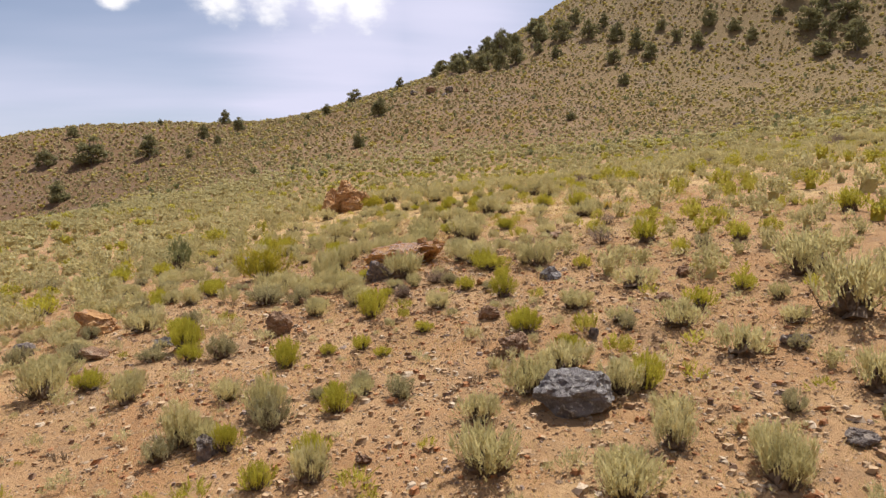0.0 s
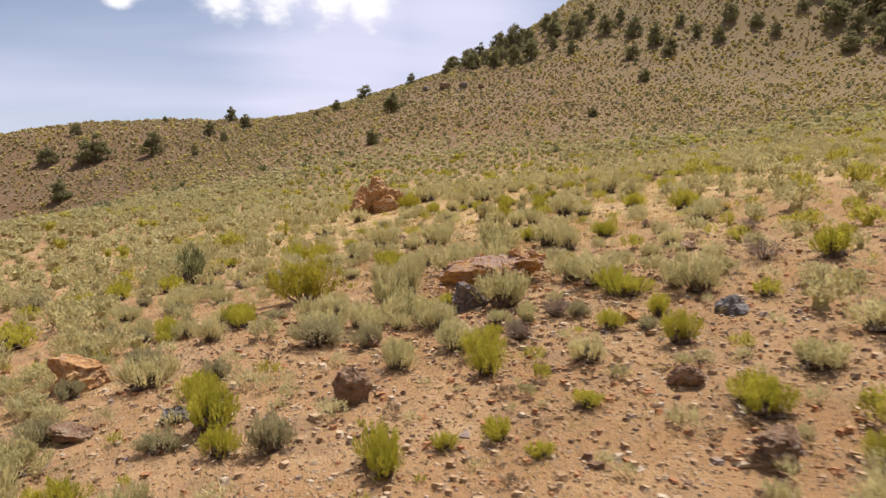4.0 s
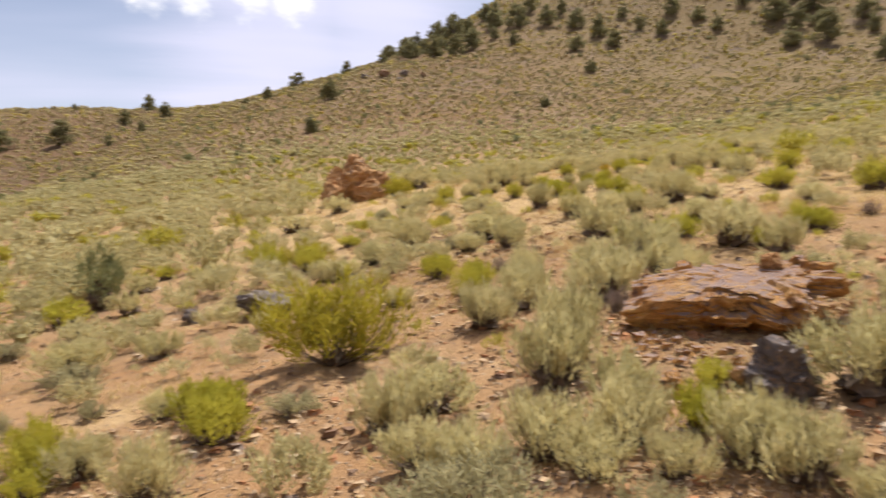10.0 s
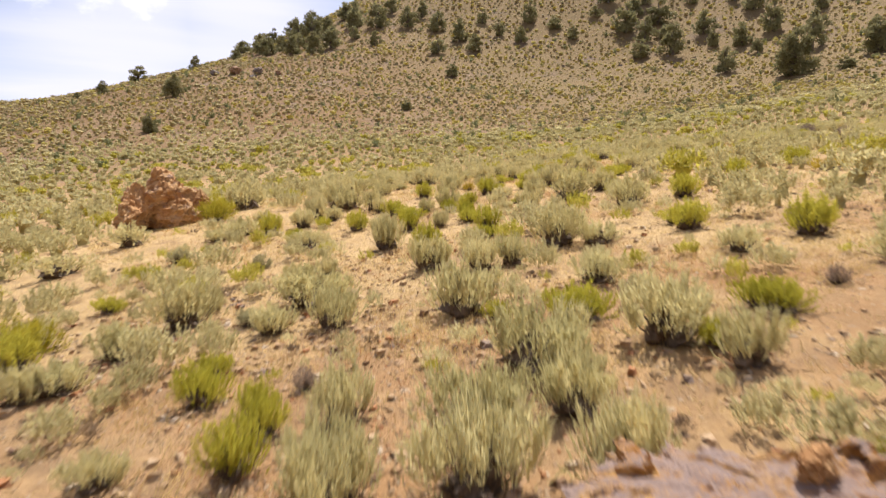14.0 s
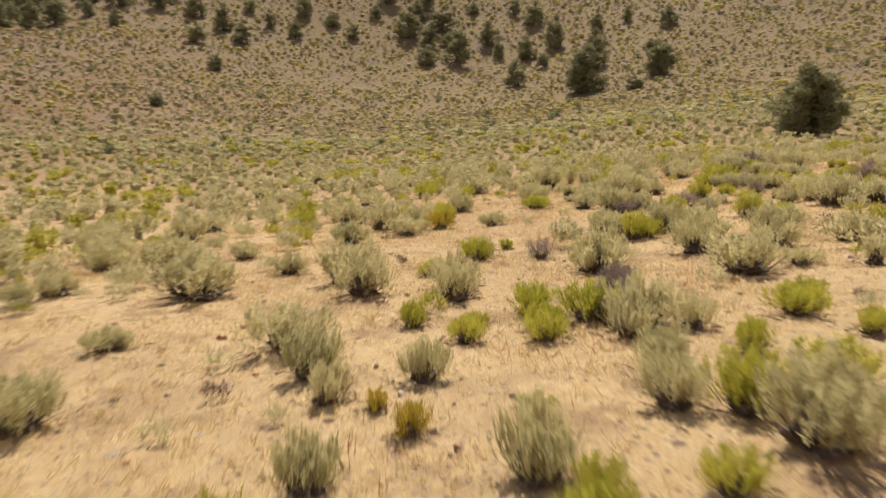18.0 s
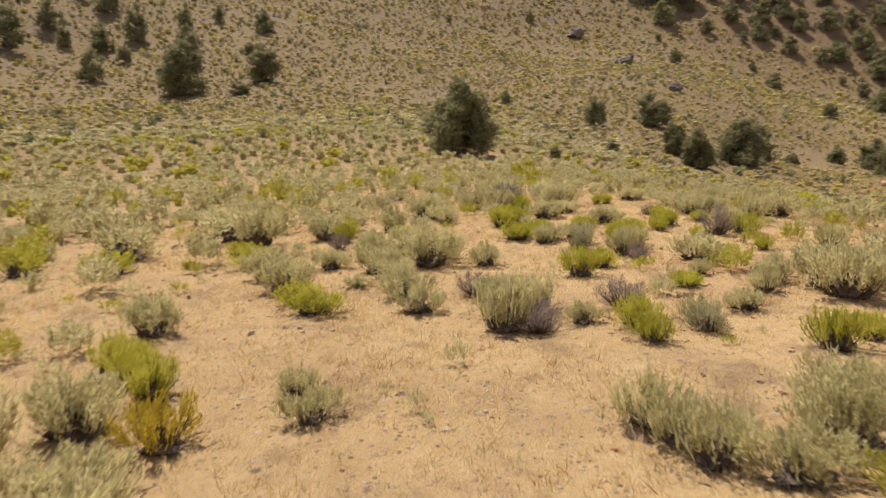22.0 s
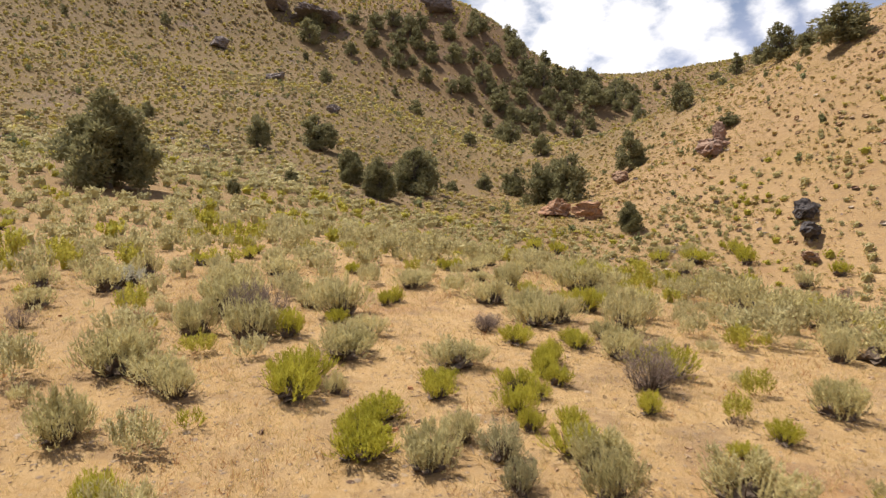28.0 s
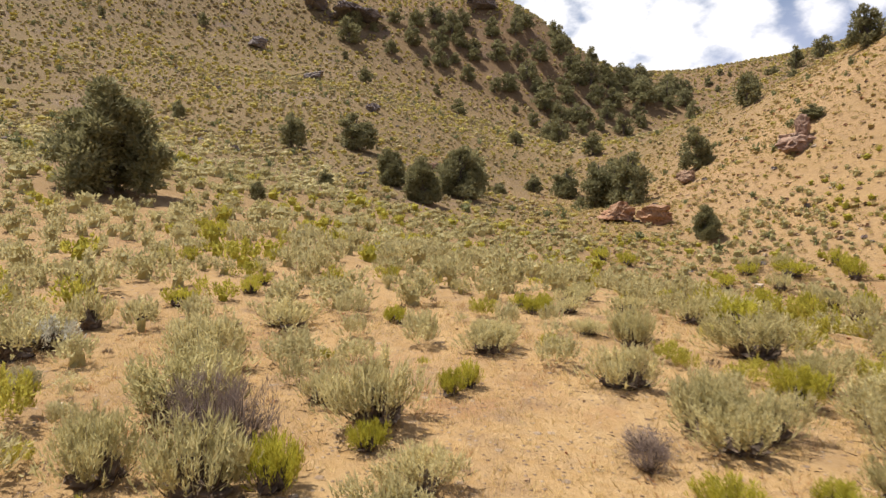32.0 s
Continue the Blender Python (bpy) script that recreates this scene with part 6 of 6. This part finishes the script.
for i, (x, y, w, h, mat, label, name) in enumerate((
    (88.5, -2.6, 4.2, 2.2, PINK_ROCK, "large pinkish-brown outcrop with a raised head", "outcrop"), (89.3, -4.1, 1.9, 3.0, PINK_ROCK, "upright pinkish-brown rock on the outcrop", "standing_rock"),
    (70.1, 2.75, 2.9, 1.7, BASALT, "black basalt boulder on the straw slope", "basalt_boulder"), (67.6, 4.75, 2.8, 1.4, BASALT, "black basalt boulder on the straw slope", "basalt_boulder"),
    (65.5, 6.8, 2.0, 0.8, BROWN_ROCK, BROWN, "brown_rock"), (91.1, 14.4, 5.0, 2.0, LEDGE_ROCK, "rust-brown ledge rock in the gully", "ledge_rock"),
    (87.9, 12.4, 4.8, 1.7, LEDGE_ROCK, "rust-brown ledge rock in the gully", "ledge_rock"), (102.2, 0.2, 2.8, 1.8, BROWN_ROCK, BROWN, "brown_rock"),
    (174.3, 37.1, 6.0, 2.2, DARK_ROCK, "dark outcrop on the hillside", "hill_outcrop"), (144.1, 29.4, 3.0, 1.6, DARK_ROCK, "dark outcrop on the hillside", "hill_outcrop"),
    (202.0, 47.9, 6.0, 2.4, DARK_ROCK, "dark outcrop on the hillside", "hill_outcrop"), (239.9, -18.0, 15.0, 6.5, DARK_ROCK, "dark brown cliff at the ridge top", "cliff"),
    (224.7, 20.6, 18.0, 5.0, DARK_ROCK, "dark brown cliff at the ridge top", "cliff"), (227.1, 32.4, 12.0, 4.5, DARK_ROCK, "dark brown cliff at the ridge top", "cliff"),
    (28.6, 164.7, 3.6, 1.6, BROWN_ROCK, "dark outcrop on the hillside", "hill_outcrop"), (32.5, 163.0, 2.8, 1.3, DARK_ROCK, "dark outcrop on the hillside", "hill_outcrop"),
    (24.6, 166.2, 2.6, 1.2, DARK_ROCK, "dark outcrop on the hillside", "hill_outcrop"), (35.8, 160.4, 2.2, 1.0, BROWN_ROCK, "dark outcrop on the hillside", "hill_outcrop"), (30.4, 158.6, 2.0, 1.0, DARK_ROCK, "dark outcrop on the hillside", "hill_outcrop"), (118.0, 26.0, 2.4, 1.0, BROWN_ROCK, BROWN, "brown_rock"),
)):
    rock(name, 300 + i, x, y, (w / 2, w / 2.6, h * 0.6), mat, label, 50 + 23 * i, 0.18, "rocks of the far slopes", sub=4 if w < 8 else 5, crag=True)


# ---- cover between the shrubs: joined sagebrush of the middle distance ----
def spaced(x, y, gap, taken=()):
    """Keeps the points that lie a gap apart from each other and outside what is taken."""
    cell, keep = {}, []
    for px, py, w in taken:
        cell.setdefault((int(px // 3), int(py // 3)), []).append((px, py, w + 0.15))
    for i in range(len(x)):
        cx, cy = int(x[i] // 3), int(y[i] // 3)
        if any((x[i] - p[0]) ** 2 + (y[i] - p[1]) ** 2 < (gap[i] * 0.55 + p[2]) ** 2 for a in (-1, 0, 1) for b in (-1, 0, 1) for p in cell.get((cx + a, cy + b), ())):
            continue
        cell.setdefault((cx, cy), []).append((x[i], y[i], gap[i] * 0.45))
        keep.append(i)
    return np.array(keep, int)


def brush(name, label, x, y, hgt, wide, mat, seed, model):
    """Many shrubs joined as one sheet of cover."""
    r = np.random.RandomState(seed)
    models = [model(r) for _ in range(9)]
    z = land(x, y)
    vs, fs, o = [], [], 0
    for i in range(len(x)):
        mv, mf = models[i % 9]
        a = r.uniform(0, 6.283)
        c, s = math.cos(a) * hgt[i] * wide[i], math.sin(a) * hgt[i] * wide[i]
        k = r.uniform(0.8, 1.2)
        vs.append(np.stack([mv[:, 0] * c - mv[:, 1] * s * k + x[i], mv[:, 0] * s + mv[:, 1] * c * k + y[i], mv[:, 2] * hgt[i] + z[i]], -1))
        fs.append(mf + o)
        o += len(mv)
    if not vs:
        return None
    ob = new(name, mesh_from(name, np.concatenate(vs), np.concatenate(fs), mat))
    return tagged(ob, label, "shrubs", kind="stuff")


placed.extend([(2.55, 20.45, 1.3), (1.7, 19.2, 0.7), (3.6, 9.5, 0.6), (2.0, 43.2, 1.3)])
rc = np.random.RandomState(31)
n = 40000
x, y = rc.uniform(-60, 84, n), rc.uniform(-14, 105, n)
gap = trail_gap(x, y)
away = np.hypot(x - 14, y - 32)
thick = wave_field(x, y, 7.0, 77, 2) + rc.normal(0, 0.35, n)
# the straw flat and the gravel of the first slope are barer than the sage between them
open_ground = np.where((gap > 9) | (x < -3.5), -0.8, np.where((y > 18) & (y < 36), -0.50, np.where(y <= 18, 0.0, np.where(x > 26, -0.25, 0.20))))
sage_belt = (y > 20) & (y < 34) & (x < 3 + 0.455 * (y - 18))
open_ground = np.where(sage_belt, -1.1, open_ground)
ok = (gap > np.where((y > 18) & (y < 36), 1.2, 3.0)) & (away < 74) & (thick > open_ground - 0.5 * (x < -3.5)) & (((x > -0.7 * y - 22) & ((x < 26) | (y > 24) | (y > 64 - 0.8 * x))) | (rc.rand(n) < 0.25))
x, y, gap = x[ok], y[ok], gap[ok]
hgt = (0.36 + 0.54 * rc.rand(len(x)) ** 1.4) * np.where(gap > 6, 1.2, 1.0) * np.where(y < 20, 0.8, 1.0) * np.where(gap < 6, 0.8, 1.0)
k = spaced(x, y, hgt * np.where((x < -3.5) | ((y > 20) & (y < 34) & (x < 3 + 0.455 * (y - 18))), 1.05, np.where(x > 28, 1.15, np.where(gap < 20, 1.4, 1.35))), placed)
x, y, hgt, gap = x[k], y[k], hgt[k], gap[k]
wide = rc.uniform(1.05, 1.5, len(x)) * np.where((gap > 22) | (x < -3.5), 1.25, 1.0)
hgt = hgt * np.where(gap > 22, 0.85, 1.0)
tone = wave_field(x, y, 11.0, 91, 2) + rc.normal(0, 0.5, len(x)) - 0.55 * (x < -3.5)
for part_of, name, label, mat, seed in (
    (tone < 0.50, "sage_cover", "dense pale grey-green sagebrush covering the slope", FAR_SAGE, 1),
    (tone >= 0.50, "rabbitbrush_cover", "yellow-green rabbitbrush scattered through the sage", FAR_RABBIT, 2),
):
    for lo, hi, model in (
        (0, 7, lambda r: thicket(r, 15, 130, 8, 0.11, 0.016)),
        (7, 15, lambda r: thicket(r, 12, 66, 6, 0.13, 0.026, 0.36)),
        (15, 25, lambda r: thicket(r, 9, 36, 5, 0.15, 0.038, 0.58)),
        (25, 42, lambda r: thicket(r, 7, 20, 4, 0.18, 0.055, 0.66)),
        (42, 999, lambda r: thicket(r, 6, 12, 3, 0.20, 0.080, 0.70)),
    ):
        k = part_of & (gap >= lo) & (gap < hi)
        brush(name, label, x[k], y[k], hgt[k], wide[k], mat, seed + lo, model)


# low growth between the shrubs beside the trail
n = 15000
x, y = rc.uniform(-18, 52, n), rc.uniform(2, 62, n)
gap = trail_gap(x, y)
flat = smooth(y, 33, 38) * smooth(9 - gap, 0, 3)
ok = (gap < 15) & (wave_field(x, y, 3.5, 13, 2) + rc.normal(0, 0.4, n) > np.where(y < 21, -0.7, -0.15) + 0.75 * flat)
x, y, gap = x[ok], y[ok], gap[ok]
hgt = rc.uniform(0.10, 0.36, len(x))
k = spaced(x, y, hgt * 1.2, placed)
x, y, hgt, gap = x[k], y[k], hgt[k], gap[k]
tone = rc.rand(len(x))
wide = rc.uniform(1.0, 1.7, len(x))
for part_of, name, label, mat, seed in (
    (tone < 0.48, "low_sage", "low young grey-green sage on gravelly soil", FAR_SAGE, 11),
    ((tone >= 0.48) & (tone < 0.66), "low_rabbitbrush", "low young yellow-green rabbitbrush on gravelly soil", FAR_RABBIT, 12),
    (tone >= 0.66, "dry_litter", "dry brown twigs and dead grass on the soil", LITTER, 13),
):
    k = part_of & (gap < 7)
    brush(name, label, x[k], y[k], hgt[k] * (0.6 if mat is LITTER else 1), wide[k], mat, seed, lambda r: thicket(r, 6, 40, 5, 0.28, 0.018))
    k = part_of & (gap >= 7)
    brush(name, label, x[k], y[k], hgt[k] * (0.6 if mat is LITTER else 1), wide[k], mat, seed + 5, lambda r: thicket(r, 5, 18, 4, 0.30, 0.036))


# ---- far slopes: small clumps ----
rf = np.random.RandomState(9)
n = 520000
x, y = rf.uniform(-130, 400, n), rf.uniform(-170, 290, n)
away = np.hypot(x - 14, y - 32)
bare = wave_field(x, y, 26.0, 21, 3) + 0.6 * wave_field(x, y, 8.0, 22, 2) + rf.normal(0, 0.45, n)
straw_side = smooth(20 - y, -12, 14) * smooth(x, 45, 65) * smooth(150 - x, 0, 30)
seen = (x > -0.75 * y - 30) & (y > 55 - 0.9 * x)
ok = (away > 66) & (bare > -1.0 + 1.0 * straw_side) & (rf.rand(n) < np.clip(120 / away, 0.30, 1) ** 1.1 * np.where(seen, 1, 0.06))
x, y, away = x[ok], y[ok], away[ok]
straw_side = smooth(20 - y, -12, 14) * smooth(x, 45, 65) * smooth(150 - x, 0, 30)
hgt = (0.24 + 0.52 * rf.rand(len(x)) ** 1.9) * (1 - 0.35 * straw_side) * np.clip(away / 130, 1, 1.6)
k = spaced(x, y, hgt * 1.55, placed)
x, y, hgt = x[k], y[k], hgt[k]
tone = rf.rand(len(x)) - 0.25 * smooth(x, 45, 85) - 0.3 * wave_field(x, y, 18.0, 23, 2)
wide = rf.uniform(1.6, 2.4, len(x))
straw_side = smooth(20 - y, -12, 14) * smooth(x, 45, 65) * smooth(150 - x, 0, 30)
grass = rf.rand(len(x)) < 0.72 * straw_side
near = np.hypot(x - 30, y - 40) < 80
pale = (rf.rand(len(x)) < smooth(100 - np.hypot(x - 14, y - 32), 0, 30)) & (y > 40)
for k, mat, name, label in ((~grass & pale, FAR_SAGE, "foothill_sage", "pale grey-green sagebrush at the foot of the slopes"),
                            (~grass & ~pale & (tone >= 0.20), HILL_SAGE, "hillside_sage", "grey-green sagebrush clumps dotted over the far slopes"),
                            (~grass & ~pale & (tone < 0.20), HILL_GREEN, "hillside_rabbitbrush", "yellow-green clumps dotted over the far slopes"),
                            (grass, BUNCHGRASS, "slope_bunchgrass", "dry yellow-brown bunchgrass dotted over the tan slope")):
    brush(name, label, x[k & near], y[k & near], hgt[k & near], wide[k & near], mat, 4, lambda r: thicket(r, 5, 10, 2, 0.22, 0.10, 0.68))
    brush(name, label, x[k & ~near], y[k & ~near], hgt[k & ~near], wide[k & ~near], mat, 5, lambda r: thicket(r, 4, 5, 1, 0.30, 0.15, 0.78, 0))


# darker bitterbrush here and there on the slopes
n = 2600
x, y = rf.uniform(-60, 260, n), rf.uniform(-60, 220, n)
ok = (np.hypot(x - 14, y - 32) > 62) & (x > -0.75 * y - 30) & (y > 55 - 0.9 * x)
x, y = x[ok], y[ok]
hgt = 0.55 + 0.65 * rf.rand(len(x)) ** 2
k = spaced(x, y, hgt * 1.2, placed)
brush("hillside_bitterbrush", "dark grey-green bitterbrush dotted over the far slopes", x[k], y[k], hgt[k], rf.uniform(1.0, 1.4, len(k)), GREENLEAF, 17, lambda r: thicket(r, 6, 16, 3, 0.20, 0.075, 0.6))
# small dry tufts on the tan slope
n = 16000
x, y = rf.uniform(52, 140, n), rf.uniform(-50, 26, n)
ok = (y < 30 - 0.25 * (x - 52)) & (wave_field(x, y, 9.0, 61, 2) + rf.normal(0, 0.5, n) > -0.35)
x, y = x[ok], y[ok]
brush("slope_tufts", "low dry yellow-brown grass tufts on the tan slope", x, y, rf.uniform(0.12, 0.34, len(x)), rf.uniform(1.2, 2.0, len(x)), BUNCHGRASS, 14, lambda r: thicket(r, 4, 8, 2, 0.40, 0.12, 0, 0))


# ---- loose stones and dry grass near the trail ----
def pebbles(name, label, x, y, size, mat, seed):
    r = np.random.RandomState(seed)
    a = np.arange(4) * 1.5708
    ring = np.concatenate([np.stack([np.cos(a), np.sin(a), np.full(4, -0.25)], 1), 0.7 * np.stack([np.cos(a + 0.5), np.sin(a + 0.5), np.full(4, 0.95)], 1)])
    tri = np.array([t for j in range(4) for t in ((j, (j + 1) % 4, 4 + (j + 1) % 4), (j, 4 + (j + 1) % 4, 4 + j))] + [(4, 5, 6), (4, 6, 7)])
    n = len(x)
    v = ring[None] * r.uniform(0.55, 1.3, (n, 8, 1)) * (size[:, None, None] * r.uniform(0.6, 1.25, (n, 1, 3)) * np.array([1, 1, 0.65]))
    turn = r.uniform(0, 6.283, (n, 1))
    c, s = np.cos(turn), np.sin(turn)
    v = np.stack([v[..., 0] * c - v[..., 1] * s, v[..., 0] * s + v[..., 1] * c, v[..., 2]], -1)
    v = v + np.stack([x, y, land(x, y) + size * 0.15], -1)[:, None]
    f = (tri[None] + 8 * np.arange(n)[:, None, None]).reshape(-1, 3)
    ob = new(name, mesh_from(name, v.reshape(-1, 3), f, mat))
    return tagged(ob, label, "stones", kind="stuff")


rp = np.random.RandomState(12)
n = 105000
x, y = rp.uniform(-11, 14, n), rp.uniform(2, 32, n)
ok = rp.rand(n) < np.clip(1.25 - np.abs(x - 2) / 9 - (y > 22) * 0.6, 0.05, 1)
x, y = x[ok], y[ok]
size = 0.011 + 0.080 * rp.rand(len(x)) ** 9 + 0.018 * rp.rand(len(x))
pebbles("gravel", "tan and rust gravel strewn over the soil", x, y, size, PEBBLE, 3)
# rubble under the broken front of the slab
a, d = rp.uniform(0, 6.283, 420), 0.75 + 0.55 * rp.rand(420)
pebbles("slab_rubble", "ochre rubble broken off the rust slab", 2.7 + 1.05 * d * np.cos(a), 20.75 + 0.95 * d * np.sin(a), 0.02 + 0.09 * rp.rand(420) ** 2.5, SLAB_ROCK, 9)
n = 9000
x, y = rp.uniform(2, 48, n), rp.uniform(24, 56, n)
ok = trail_gap(x, y) < 14
x, y = x[ok], y[ok]
pebbles("loose_stones", "scattered pale stones on straw-coloured ground", x, y, 0.008 + 0.065 * rp.rand(len(x)) ** 9, PEBBLE, 4)
n = 5000
x, y = rp.uniform(55, 130, n), rp.uniform(-40, 24, n)
pebbles("slope_stones", "brown and pale stones on the straw slope", x, y, 0.06 + 0.34 * rp.rand(n) ** 5, PEBBLE, 6)


n = 2600
x, y = rp.uniform(40, 250, n), rp.uniform(0, 200, n)
ok = (np.hypot(x - 30, y - 40) > 45) & (wave_field(x, y, 40.0, 66, 3) + rp.normal(0, 0.25, n) > 0.15)
x, y = x[ok], y[ok]
pebbles("hill_scree", "dark purplish stones strewn over the hillside", x, y, 0.15 + 0.55 * rp.rand(len(x)) ** 3, DARK_ROCK, 8)


def straw(n, seed, west, east, south, north, bare, mat, tall, label):
    """Short dry grass blades in tufts over the soil."""
    r = np.random.RandomState(seed)
    x, y = r.uniform(west, east, n), r.uniform(south, north, n)
    ok = (trail_gap(x, y) < 11) & (wave_field(x, y, 4.0, 55, 2) + r.normal(0, 0.5, n) > bare)
    x, y = x[ok], y[ok]
    m = 6
    x, y = (np.repeat(x, m) + r.normal(0, 0.05, len(x) * m)), (np.repeat(y, m) + r.normal(0, 0.05, len(y) * m))
    root = np.stack([x, y, land(x, y) - 0.005], -1)
    lean = np.stack([r.normal(0, 0.6, len(x)), r.normal(0, 0.6, len(x)), np.ones(len(x))], -1)
    tip = root + unit(lean) * tall * r.uniform(0.3, 1.0, (len(x), 1))
    side = unit(np.cross(tip - root, r.normal(0, 1, root.shape)))
    v, f = blades(root, tip, side, np.full(len(x), 0.005))
    return tagged(new("dry_grass", mesh_from("dry_grass", v, f, mat)), label, "grass", kind="stuff")


def fallen_litter(seed):
    """Dead twigs and leaves that lie round the foot of each shrub beside the trail."""
    r = np.random.RandomState(seed)
    at = np.array(placed)
    at = at[(trail_gap(at[:, 0], at[:, 1]) < 12) & (at[:, 2] < 1.2)]
    m = 46
    a, d = r.uniform(0, 6.283, (len(at), m)), np.sqrt(r.uniform(0.05, 2.2, (len(at), m)))
    x = (at[:, :1] + at[:, 2:3] * d * np.cos(a)).ravel()
    y = (at[:, 1:2] + at[:, 2:3] * d * np.sin(a)).ravel()
    root = np.stack([x, y, land(x, y) + 0.012], -1)
    way = unit(np.stack([r.normal(0, 1, len(x)), r.normal(0, 1, len(x)), r.uniform(-0.05, 0.35, len(x))], -1))
    side = unit(np.cross(way, r.normal(0, 1, root.shape)))
    v, f = blades(root, root + way * r.uniform(0.05, 0.20, (len(x), 1)), side, r.uniform(0.004, 0.011, len(x)))
    return tagged(new("shrub_litter", mesh_from("shrub_litter", v, f, LITTER)), "dead brown twigs and leaves fallen round the shrubs", "litter", kind="stuff")


fallen_litter(51)
straw(80000, 44, 0, 46, 24, 56, -0.1, STRAW, 0.14, "short straw-coloured dry grass over the flat")
straw(24000, 45, -10, 14, 4, 27, 0.25, STRAW, 0.14, "short straw-coloured dry grass over the gravel")
straw(30000, 46, 0, 46, 24, 56, 0.85, RUST_GRASS, 0.20, "rust-brown dry grass in patches on the flat")
